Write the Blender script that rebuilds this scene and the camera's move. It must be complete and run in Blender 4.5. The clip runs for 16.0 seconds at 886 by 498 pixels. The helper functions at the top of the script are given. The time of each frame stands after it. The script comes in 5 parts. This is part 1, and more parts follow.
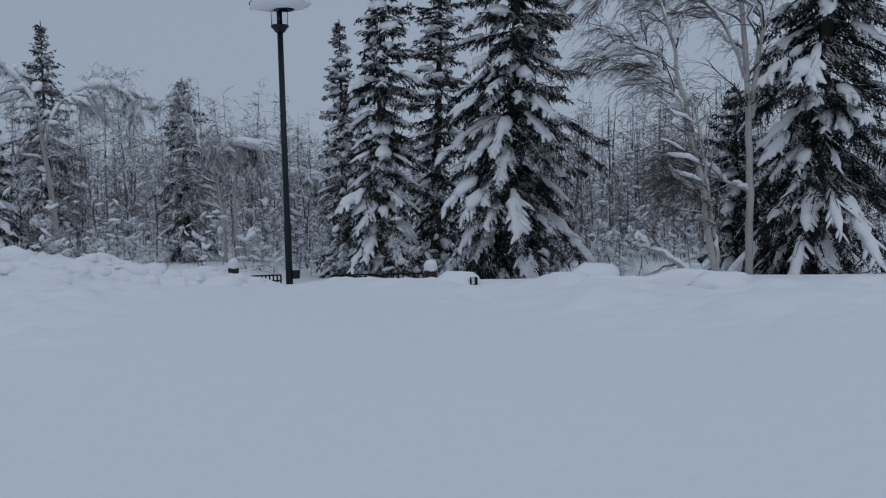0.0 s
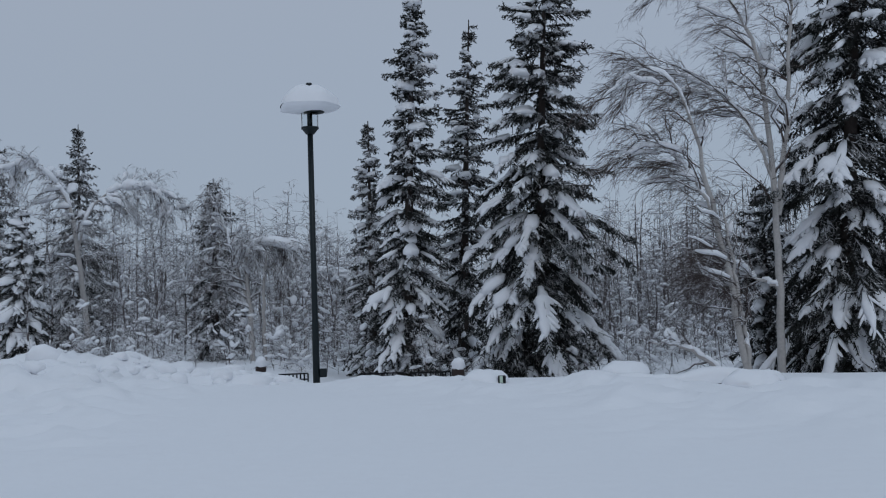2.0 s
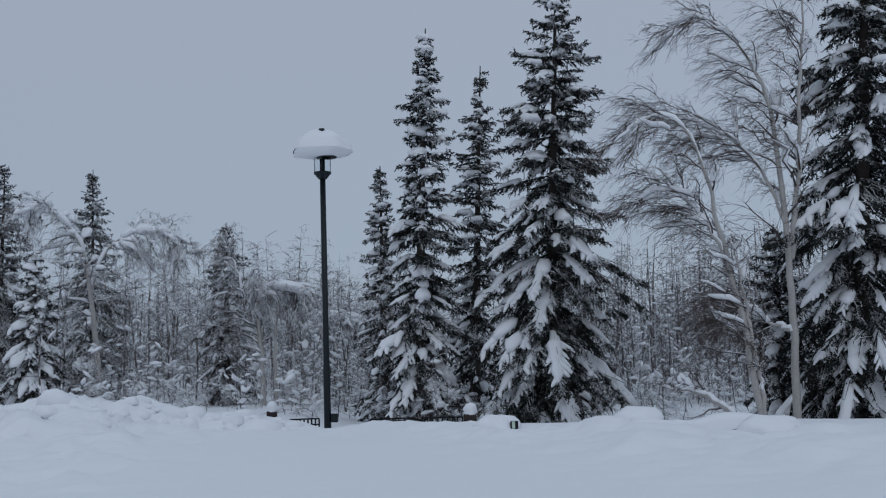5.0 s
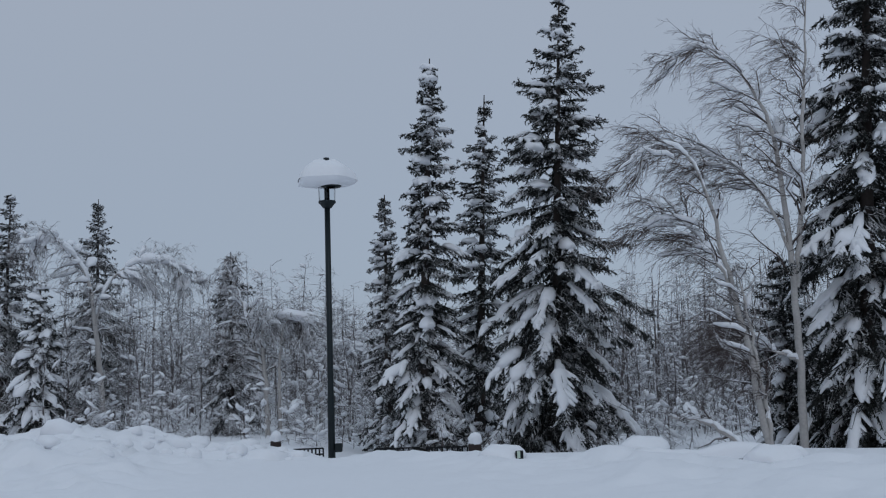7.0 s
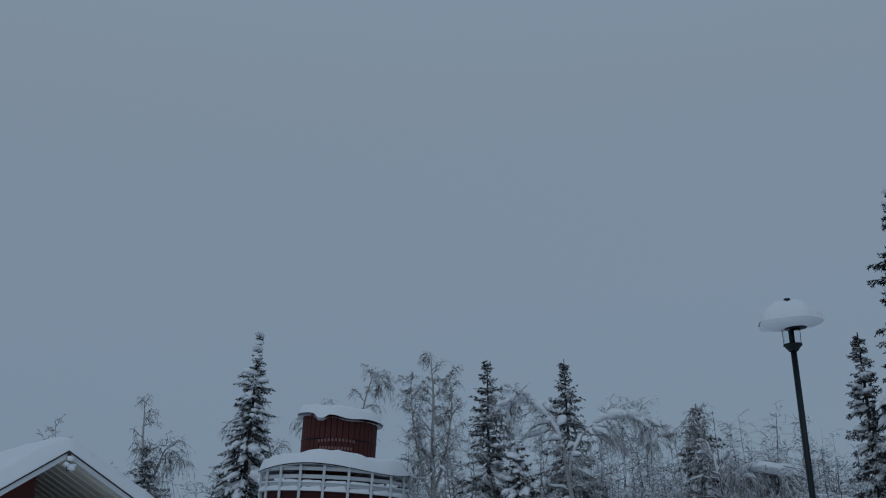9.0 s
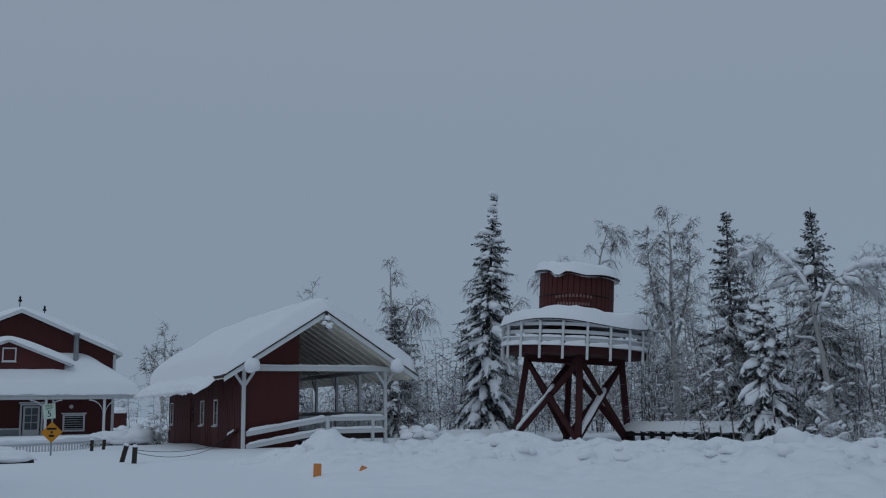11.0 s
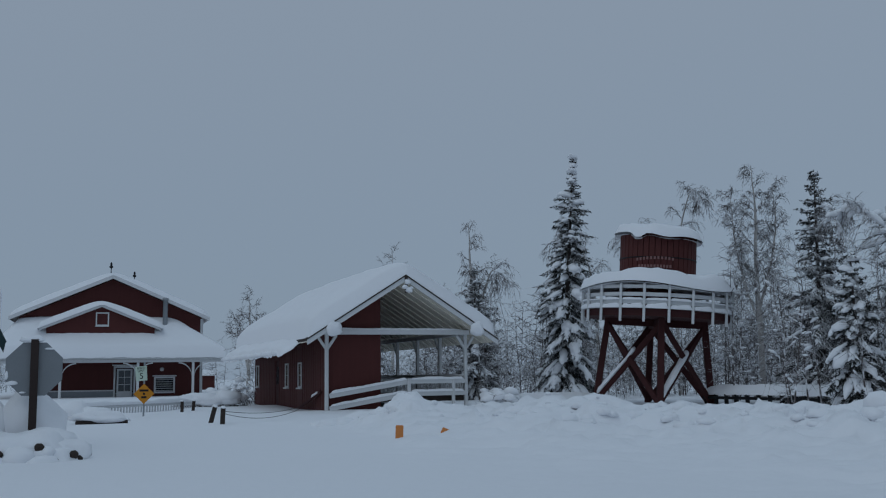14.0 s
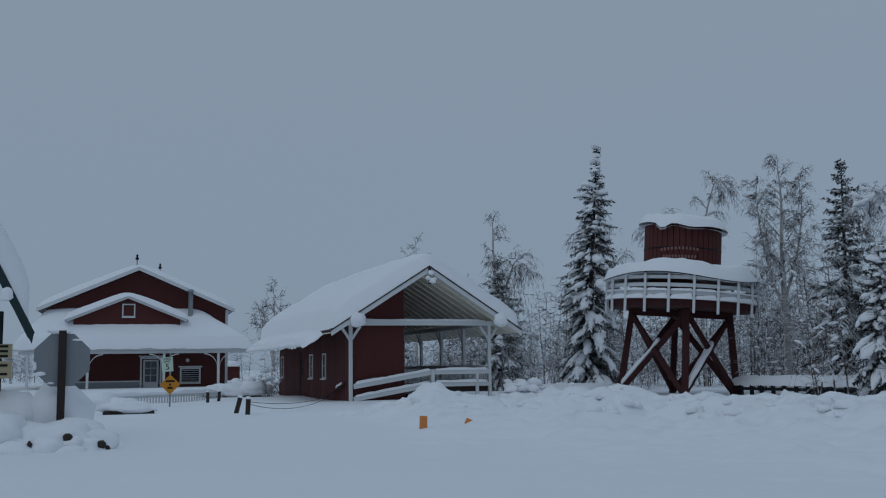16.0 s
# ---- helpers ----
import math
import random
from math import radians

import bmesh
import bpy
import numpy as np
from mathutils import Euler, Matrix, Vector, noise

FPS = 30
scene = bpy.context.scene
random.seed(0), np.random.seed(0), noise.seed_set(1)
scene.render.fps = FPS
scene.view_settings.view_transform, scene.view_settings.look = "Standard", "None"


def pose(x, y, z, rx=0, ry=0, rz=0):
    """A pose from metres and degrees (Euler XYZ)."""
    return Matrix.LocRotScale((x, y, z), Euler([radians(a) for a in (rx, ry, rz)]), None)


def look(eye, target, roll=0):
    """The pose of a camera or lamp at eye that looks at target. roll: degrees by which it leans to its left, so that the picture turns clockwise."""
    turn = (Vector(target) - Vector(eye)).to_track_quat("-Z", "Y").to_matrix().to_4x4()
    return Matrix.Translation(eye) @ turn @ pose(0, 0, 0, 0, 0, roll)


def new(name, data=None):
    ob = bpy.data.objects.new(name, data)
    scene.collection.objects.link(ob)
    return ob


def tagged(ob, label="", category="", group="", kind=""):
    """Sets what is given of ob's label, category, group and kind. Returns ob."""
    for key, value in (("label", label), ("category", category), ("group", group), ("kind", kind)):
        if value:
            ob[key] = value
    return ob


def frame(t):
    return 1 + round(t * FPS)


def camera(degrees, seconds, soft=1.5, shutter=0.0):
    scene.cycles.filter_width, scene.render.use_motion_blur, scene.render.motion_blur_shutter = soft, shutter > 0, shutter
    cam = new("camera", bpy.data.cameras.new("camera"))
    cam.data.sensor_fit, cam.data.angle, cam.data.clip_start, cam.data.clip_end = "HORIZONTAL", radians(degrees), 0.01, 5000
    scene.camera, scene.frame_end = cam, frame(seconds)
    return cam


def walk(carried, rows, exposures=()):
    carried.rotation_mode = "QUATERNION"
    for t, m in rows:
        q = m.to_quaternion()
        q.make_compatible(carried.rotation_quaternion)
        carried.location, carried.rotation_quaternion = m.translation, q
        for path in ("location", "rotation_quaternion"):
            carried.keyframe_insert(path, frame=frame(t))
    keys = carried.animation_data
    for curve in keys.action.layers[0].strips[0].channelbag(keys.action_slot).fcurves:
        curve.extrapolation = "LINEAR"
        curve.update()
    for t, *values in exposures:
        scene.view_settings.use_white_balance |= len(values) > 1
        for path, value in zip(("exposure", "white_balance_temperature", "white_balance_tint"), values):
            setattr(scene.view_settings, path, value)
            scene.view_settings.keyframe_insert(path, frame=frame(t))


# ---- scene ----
cam = camera(48.45, 16.0, soft=1.15)
EYE = 1.05
# seconds, yaw, pitch, roll: the camera turns where it stands
ROWS = [
    (0.0, 1.42, -2.16, 1.84),
    (0.5, 1.80, 1.74, 1.99),
    (1.0, 2.41, 2.97, 1.99),
    (1.5, 2.75, 3.41, 2.04),
    (2.0, 3.02, 3.58, 1.98),
    (2.5, 3.37, 3.84, 2.00),
    (3.0, 3.67, 4.43, 1.98),
    (3.5, 3.61, 5.00, 2.03),
    (4.0, 3.69, 5.53, 1.94),
    (6.5, 3.77, 6.41, 1.99),
    (7.0, 3.97, 7.86, 1.99),
    (7.5, 5.32, 15.22, 2.07),
    (8.0, 11.89, 20.16, 1.99),
    (8.5, 22.94, 19.91, 1.48),
    (9.0, 30.51, 17.42, 1.24),
    (9.5, 36.03, 14.20, 0.99),
    (10.0, 39.71, 11.83, 0.94),
    (12.5, 47.15, 8.12, 0.78),
    (13.0, 47.82, 7.83, 0.78),
    (13.5, 48.36, 7.61, 0.81),
    (14.0, 48.81, 7.38, 0.79),
    (14.5, 49.25, 7.21, 0.78),
    (15.0, 49.61, 7.05, 0.77),
    (15.5, 49.92, 6.95, 0.82),
    (16.0, 50.18, 6.87, 0.80),
]
EXPOSURES = [(0.0, -0.10, 6500, 9), (0.5, -0.06, 6550, 9), (1.0, 0.03, 6550, 9), (7.0, 0.07, 6550, 9), (7.5, 0.04, 6500, 8), (8.0, -0.31, 6250, 5), (8.5, -0.48, 6000, 3), (9.0, -0.56, 5950, 2),
             (10.0, -0.38, 6280, 5), (12.5, -0.36, 6220, 4), (16.0, -0.36, 6170, 4)]
walk(cam, [(t, pose(0, 0, EYE, 90 + pitch, roll, yaw)) for t, yaw, pitch, roll in ROWS], EXPOSURES)

# ---- world and light: an overcast winter afternoon ----
world = bpy.data.worlds.new("overcast_sky")
scene.world = world
world.use_nodes = True
wn, wl = world.node_tree.nodes, world.node_tree.links
wn.clear()
w_out, w_bg, w_mix = wn.new("ShaderNodeOutputWorld"), wn.new("ShaderNodeBackground"), wn.new("ShaderNodeMix")
w_sky, w_scale = wn.new("ShaderNodeTexSky"), wn.new("ShaderNodeVectorMath")
w_co, w_sep, w_ramp = wn.new("ShaderNodeTexCoord"), wn.new("ShaderNodeSeparateXYZ"), wn.new("ShaderNodeValToRGB")
w_sky.sky_type = 'NISHITA'
w_sky.sun_disc = False
w_sky.sun_elevation, w_sky.sun_rotation = radians(12), radians(200)
w_scale.operation = 'SCALE'
w_scale.inputs["Scale"].default_value = 0.08
w_ramp.color_ramp.elements[0].color = (0.301, 0.370, 0.482, 1)
w_ramp.color_ramp.elements[1].color = (0.350, 0.399, 0.492, 1)
w_ramp.color_ramp.elements[1].position = 0.45
w_top = w_ramp.color_ramp.elements.new(0.95)
w_top.color = (0.40, 0.50, 0.63, 1)
w_mix.data_type = 'RGBA'
w_mix.inputs["Factor"].default_value = 0.92
wl.new(w_co.outputs["Generated"], w_sep.inputs[0])
wl.new(w_sep.outputs["Z"], w_ramp.inputs["Fac"])
wl.new(w_sky.outputs["Color"], w_scale.inputs[0])
wl.new(w_scale.outputs["Vector"], w_mix.inputs["A"])
wl.new(w_ramp.outputs["Color"], w_mix.inputs["B"])
wl.new(w_mix.outputs["Result"], w_bg.inputs["Color"])
wl.new(w_bg.outputs[0], w_out.inputs["Surface"])
sun = new("sun", bpy.data.lights.new("sun", 'SUN'))
sun.data.energy, sun.data.angle, sun.data.color = 0.3, radians(30), (0.93, 0.96, 1.0)
sun.matrix_world = look((10, -20, 30), (0, 0, 0))


# ---- materials ----
def material(name, color, rough=0.8, metal=0.0, vary=0.25, scale=3.0, fine=40.0, bump=0.2, depth=0.01, streak=None, spec=0.3):
    """A surface with variation at two scales and fine relief."""
    m = bpy.data.materials.new(name)
    m.use_nodes = True
    n, l = m.node_tree.nodes, m.node_tree.links
    b = n["Principled BSDF"]
    b.inputs["Roughness"].default_value, b.inputs["Metallic"].default_value = rough, metal
    b.inputs["Specular IOR Level"].default_value = spec
    co, mp = n.new("ShaderNodeTexCoord"), n.new("ShaderNodeMapping")
    mp.inputs["Scale"].default_value = streak or (1, 1, 1)
    big, small, add, mix = n.new("ShaderNodeTexNoise"), n.new("ShaderNodeTexNoise"), n.new("ShaderNodeMath"), n.new("ShaderNodeMix")
    big.inputs["Scale"].default_value, small.inputs["Scale"].default_value = scale, fine
    big.inputs["Detail"].default_value, small.inputs["Detail"].default_value = 4, 5
    add.operation = 'ADD'
    mix.data_type = 'RGBA'
    lo, hi = [c * (1 - vary) for c in color], [min(1, c * (1 + vary)) for c in color]
    mix.inputs["A"].default_value, mix.inputs["B"].default_value = (*lo, 1), (*hi, 1)
    half = n.new("ShaderNodeMath")
    half.operation, half.inputs[1].default_value = 'MULTIPLY', 0.5
    l.new(co.outputs["Object"], mp.inputs[0])
    l.new(mp.outputs[0], big.inputs["Vector"]), l.new(mp.outputs[0], small.inputs["Vector"])
    l.new(big.outputs["Fac"], add.inputs[0]), l.new(small.outputs["Fac"], add.inputs[1])
    l.new(add.outputs[0], half.inputs[0]), l.new(half.outputs[0], mix.inputs["Factor"])
    l.new(mix.outputs["Result"], b.inputs["Base Color"])
    bm = n.new("ShaderNodeBump")
    bm.inputs["Strength"].default_value, bm.inputs["Distance"].default_value = bump, depth
    l.new(small.outputs["Fac"], bm.inputs["Height"]), l.new(bm.outputs[0], b.inputs["Normal"])
    return m


SNOW_COLOR = (0.84, 0.85, 0.88)


def dusted(name, color, lo=0.1, hi=0.5, patch=2.5, vary=0.4, rough=0.85, noise_amount=0.9):
    """A plant or wood surface with snow lying on what faces up."""
    m = material(name, color, rough, vary=vary, scale=1.5, fine=25, bump=0.3)
    n, l = m.node_tree.nodes, m.node_tree.links
    b = n["Principled BSDF"]
    base = b.inputs["Base Color"].links[0].from_socket
    geo, sep, nz, mul, add, rng = (n.new("ShaderNodeNewGeometry"), n.new("ShaderNodeSeparateXYZ"), n.new("ShaderNodeTexNoise"),
                                   n.new("ShaderNodeMath"), n.new("ShaderNodeMath"), n.new("ShaderNodeMapRange"))
    co, mix, off = n.new("ShaderNodeTexCoord"), n.new("ShaderNodeMix"), n.new("ShaderNodeMath")
    nz.inputs["Scale"].default_value, nz.inputs["Detail"].default_value = patch, 3
    off.operation, off.inputs[1].default_value = 'SUBTRACT', 0.5
    mul.operation, mul.inputs[1].default_value = 'MULTIPLY', noise_amount * 2
    add.operation = 'ADD'
    rng.inputs["From Min"].default_value, rng.inputs["From Max"].default_value = lo, hi
    mix.data_type = 'RGBA'
    mix.inputs["B"].default_value = (*SNOW_COLOR, 1)
    l.new(geo.outputs["Normal"], sep.inputs[0]), l.new(co.outputs["Object"], nz.inputs["Vector"])
    l.new(nz.outputs["Fac"], off.inputs[0]), l.new(off.outputs[0], mul.inputs[0])
    l.new(sep.outputs["Z"], add.inputs[0]), l.new(mul.outputs[0], add.inputs[1])
    l.new(add.outputs[0], rng.inputs["Value"]), l.new(rng.outputs[0], mix.inputs["Factor"])
    l.new(base, mix.inputs["A"]), l.new(mix.outputs["Result"], b.inputs["Base Color"])
    return m


SNOW = material("snow", SNOW_COLOR, 0.75, vary=0.025, scale=0.6, fine=14, bump=0.35, depth=0.02, spec=0.2)
SNOW_GROUND = material("trodden_snow", SNOW_COLOR, 0.8, vary=0.03, scale=0.35, fine=7, bump=0.4, depth=0.03, spec=0.2)
NEEDLES = dusted("spruce_needles", (0.017, 0.019, 0.017), 0.50, 1.05, 3.0, noise_amount=1.4)
NEEDLES_FROST = dusted("frosted_spruce_needles", (0.026, 0.027, 0.025), 0.15, 0.9, 1.5, noise_amount=1.3)
BARK = material("spruce_bark", (0.045, 0.036, 0.032), 0.9, vary=0.4, scale=4, fine=30, bump=0.7, depth=0.02)
BIRCH = dusted("birch_bark", (0.42, 0.40, 0.385), 0.35, 0.9, 4.0, vary=0.6)
TWIG = dusted("birch_twig", (0.070, 0.054, 0.050), 0.25, 0.8, 3.0, noise_amount=1.2)
TWIG_FROST = dusted("frosted_twig", (0.095, 0.080, 0.078), 0.0, 0.42, 4.0, noise_amount=1.2)
# frosted twigs with the haze of distance painted in: paler and bluer base colour
HAZED_TWIG = dusted("hazed_frosted_twig", (0.16, 0.16, 0.168), 0.1, 0.9, 0.6, vary=0.3)
RED = material("barn_red_boards", (0.078, 0.020, 0.018), 0.75, vary=0.25, scale=1.2, fine=18, bump=0.35, streak=(6, 6, 0.7))
RED_DARK = material("weathered_red_timber", (0.050, 0.014, 0.014), 0.8, vary=0.4, scale=2, fine=18, bump=0.5, streak=(5, 5, 0.8))
WHITE = material("white_paint", (0.62, 0.63, 0.64), 0.6, vary=0.1, scale=2, fine=30, bump=0.15)
SOFFIT = material("cream_soffit_boards", (0.70, 0.66, 0.57), 0.7, vary=0.1, scale=1.5, fine=20, bump=0.2, streak=(1, 8, 1))
GREY_PAINT = material("grey_painted_skirt", (0.26, 0.28, 0.30), 0.7, vary=0.15)
DARK_METAL = material("dark_green_painted_metal", (0.010, 0.016, 0.019), 0.45, 0.2, vary=0.3, bump=0.05)
BLACK_METAL = material("black_iron", (0.012, 0.013, 0.015), 0.5, 0.5, vary=0.3, bump=0.1)
GALV = material("galvanised_metal", (0.30, 0.32, 0.34), 0.5, 0.6, vary=0.2, scale=5, bump=0.1)
SIGN_BACK = material("dull_aluminium", (0.22, 0.235, 0.25), 0.55, 0.3, vary=0.12, scale=4, bump=0.05)
RUST_POST = dusted("rusty_dark_post", (0.035, 0.024, 0.022), 0.45, 0.9, 9.0)
WOOD_DARK = material("dark_weathered_wood", (0.040, 0.030, 0.026), 0.85, vary=0.4, scale=3, fine=25, bump=0.5, streak=(4, 4, 0.8))
GREEN_DARK = material("dark_green_board", (0.016, 0.034, 0.036), 0.7, vary=0.35, scale=3, bump=0.2)
YELLOW = material("amber_sign_face", (0.52, 0.21, 0.012), 0.5, vary=0.12, scale=6, bump=0.03)
SIGN_WHITE = material("pale_green_white_sign", (0.50, 0.60, 0.50), 0.5, vary=0.08, scale=6, bump=0.03)
INK = material("black_lettering", (0.01, 0.01, 0.01), 0.6, vary=0.2, bump=0.0)
ORANGE = material("faded_orange_plastic", (0.60, 0.22, 0.06), 0.5, vary=0.15, scale=6, bump=0.05)
TAN_SIGN = material("tan_sign_board", (0.50, 0.42, 0.26), 0.6, vary=0.12, scale=5, bump=0.05)
SIGN_RED = material("red_sign", (0.33, 0.03, 0.04), 0.5, vary=0.1, bump=0.03)
TANK_FADED = material("faded_tank_lettering", (0.22, 0.12, 0.115), 0.8, vary=0.35, scale=9, fine=60, bump=0.1)
DARK_GLASS = material("dark_window_glass", (0.03, 0.04, 0.05), 0.08, vary=0.1, bump=0.0, spec=0.6)
PALE_GLASS = material("curtained_window_glass", (0.28, 0.25, 0.21), 0.15, vary=0.3, scale=3, bump=0.0, spec=0.6)
ROPE = material("dark_rope", (0.06, 0.055, 0.05), 0.9, vary=0.2)
lamp_glass = bpy.data.materials.new("lantern_glass")
lamp_glass.use_nodes = True
g = lamp_glass.node_tree.nodes["Principled BSDF"]
g.inputs["Transmission Weight"].default_value, g.inputs["Roughness"].default_value = 1.0, 0.08
g.inputs["IOR"].default_value, g.inputs["Base Color"].default_value = 1.05, (0.86, 0.9, 0.92, 1)


# ---- mesh helpers ----
class Soup:
    """Collects triangles and turns them into one mesh."""

    def __init__(self):
        self.v, self.f, self.n = [], [], 0

    def add(self, v, f):
        v, f = np.asarray(v, float).reshape(-1, 3), np.asarray(f, int).reshape(-1, 3)
        self.v.append(v), self.f.append(f + self.n)
        self.n += len(v)

    def mesh(self, name, smooth=True):
        v, f = np.concatenate(self.v), np.concatenate(self.f)
        me = bpy.data.meshes.new(name)
        me.vertices.add(len(v)), me.loops.add(f.size), me.polygons.add(len(f))
        me.vertices.foreach_set("co", v.astype(np.float32).ravel())
        me.loops.foreach_set("vertex_index", f.astype(np.int32).ravel())
        me.polygons.foreach_set("loop_start", np.arange(0, f.size, 3, dtype=np.int32))
        me.polygons.foreach_set("use_smooth", np.full(len(f), smooth))
        me.update(calc_edges=True)
        me.validate()
        return me


def part(name, geo, mat, parent=None, label="", smooth=None):
    """Links a bmesh, a Soup or a mesh as one mesh object, under its thing if there is one."""
    if isinstance(geo, Soup):
        me = geo.mesh(name, smooth is not False)
    elif isinstance(geo, bmesh.types.BMesh):
        me = bpy.data.meshes.new(name)
        bmesh.ops.recalc_face_normals(geo, faces=geo.faces[:])
        geo.to_mesh(me)
        geo.free()
        if smooth:
            me.shade_smooth()
    else:
        me = geo
    if not me.materials:
        me.materials.append(mat)
    ob = new(name, me)
    ob.parent = parent
    return tagged(ob, label)


def thing(name, m, label, category, group="", kind=""):
    ob = new(name)
    ob.matrix_world = m
    ob.empty_display_size = 0.3
    return tagged(ob, label, category, group, kind)


def box(bm, x0, x1, y0, y1, z0, z1, bevel=0.0, m=None):
    made = bmesh.ops.create_cube(bm, size=1)["verts"]
    for v in made:
        v.co = Vector(((x0 + x1) / 2 + v.co.x * (x1 - x0), (y0 + y1) / 2 + v.co.y * (y1 - y0), (z0 + z1) / 2 + v.co.z * (z1 - z0)))
    if bevel:
        edges = list({e for v in made for e in v.link_edges})
        made = bmesh.ops.bevel(bm, geom=edges, offset=bevel, segments=1, affect='EDGES')["verts"]
    if m is not None:
        bmesh.ops.transform(bm, matrix=m, verts=list(made))
    return bm


def boxed(*args, **kw):
    return box(bmesh.new(), *args, **kw)


def beam(bm, a, b, w, h, bevel=0.01, upright=(0, 0, 1)):
    """A squared timber from a to b."""
    a, b = Vector(a), Vector(b)
    d = b - a
    y = d.normalized()
    x = y.cross(Vector(upright))
    if x.length < 1e-3:
        x = Vector((1, 0, 0))
    x.normalize()
    z = x.cross(y)
    m = Matrix.Translation((a + b) / 2) @ Matrix((x, y, z)).transposed().to_4x4()
    return box(bm, -w / 2, w / 2, -d.length / 2, d.length / 2, -h / 2, h / 2, bevel, m)


def beamed(*args, **kw):
    return beam(bmesh.new(), *args, **kw)


def lathe(profile, seg=24):
    """A turned solid from (radius, height) pairs."""
    s = Soup()
    a = np.linspace(0, 2 * np.pi, seg, endpoint=False)
    rings = np.array([[(r * np.cos(t), r * np.sin(t), z) for t in a] for r, z in profile])
    k = len(profile)
    i, j = np.meshgrid(np.arange(k - 1), np.arange(seg), indexing="ij")
    p, q = i * seg + j, i * seg + (j + 1) % seg
    s.add(rings, np.concatenate([np.stack([p, q, q + seg], -1).reshape(-1, 3), np.stack([p, q + seg, p + seg], -1).reshape(-1, 3)]))
    return s


def grid_faces(nu, nv):
    i, j = np.meshgrid(np.arange(nu - 1), np.arange(nv - 1), indexing="ij")
    p = i * nv + j
    return np.concatenate([np.stack([p, p + nv, p + nv + 1], -1).reshape(-1, 3), np.stack([p, p + nv + 1, p + 1], -1).reshape(-1, 3)])


def rough(p, scale, seed=0.0):
    return noise.noise(Vector((p[0] * scale + seed, p[1] * scale - seed, p[2] * scale + 3 * seed)))


def ico(sub):
    bm = bmesh.new()
    bmesh.ops.create_icosphere(bm, subdivisions=sub, radius=1)
    bm.verts.ensure_lookup_table()
    v = np.array([q.co[:] for q in bm.verts])
    f = np.array([[q.index for q in fc.verts] for fc in bm.faces])
    bm.free()
    return v, f


ICO = {k: ico(k) for k in (1, 2, 3, 4)}
LUMPS = {}
for k in (1, 2, 3):
    for w in range(6):
        v, f = ICO[k]
        d = np.array([1 + 0.35 * rough(q, 1.3, w * 5.1) + 0.16 * rough(q, 3.1, w * 3.3) for q in v])
        q = v * d[:, None]
        q[:, 2] = np.where(q[:, 2] < 0, q[:, 2] * 0.55, q[:, 2])
        LUMPS[k, w] = q


def lump(s, at, size, direction=None, level=2, which=0):
    """A lump of snow, its long axis along the direction given."""
    q = LUMPS[level, which % 6] * np.asarray(size)
    if direction is not None:
        x = np.asarray(direction, float)
        x = x / np.linalg.norm(x)
        y = np.cross((0, 0, 1), x)
        y = y / (np.linalg.norm(y) + 1e-9)
        q = q @ np.array([x, y, np.cross(x, y)])
    s.add(q + np.asarray(at), ICO[level][1])


def frames(d):
    """Two unit vectors square to each direction."""
    ref = np.where(np.abs(d[:, 2:3]) > 0.9, np.array([[1.0, 0, 0]]), np.array([[0, 0, 1.0]]))
    x = np.cross(d, ref)
    x /= np.linalg.norm(x, axis=1, keepdims=True) + 1e-9
    return x, np.cross(x, d)


def tubes(s, paths, radii, k=3):
    """Many tapering tubes: paths (n, m, 3), radii (n, m)."""
    paths, radii = np.asarray(paths, float), np.asarray(radii, float)
    n, m, _ = paths.shape
    d = paths[:, -1] - paths[:, 0]
    d /= np.linalg.norm(d, axis=1, keepdims=True) + 1e-9
    x, y = frames(d)
    a = np.arange(k) * 2 * np.pi / k
    ring = x[:, None, None, :] * np.cos(a)[None, None, :, None] + y[:, None, None, :] * np.sin(a)[None, None, :, None]
    v = paths[:, :, None, :] + radii[:, :, None, None] * ring
    i, j = np.meshgrid(np.arange(m - 1), np.arange(k), indexing="ij")
    p, q = i * k + j, i * k + (j + 1) % k
    one = np.concatenate([np.stack([p, q, q + k], -1).reshape(-1, 3), np.stack([p, q + k, p + k], -1).reshape(-1, 3)])
    f = one[None] + (np.arange(n) * m * k)[:, None, None]
    s.add(v.reshape(-1, 3), f.reshape(-1, 3))


def spline(points, count):
    """A smooth line through the points."""
    p = np.array(points, float)
    p = np.vstack([2 * p[0] - p[1], p, 2 * p[-1] - p[-2]])
    out = []
    for t in np.linspace(0, len(points) - 1 - 1e-6, count):
        i = int(t)
        u = t - i
        a, b, c, d = p[i:i + 4]
        out.append(0.5 * (2 * b + (c - a) * u + (2 * a - 5 * b + 4 * c - d) * u * u + (3 * b - a - 3 * c + d) * u ** 3))
    return np.array(out)


def spot(bearing, far, z=0.0):
    """A place on the plan: degrees to the left of north and metres from the lookout."""
    return (-far * math.sin(radians(bearing)), far * math.cos(radians(bearing)), z)


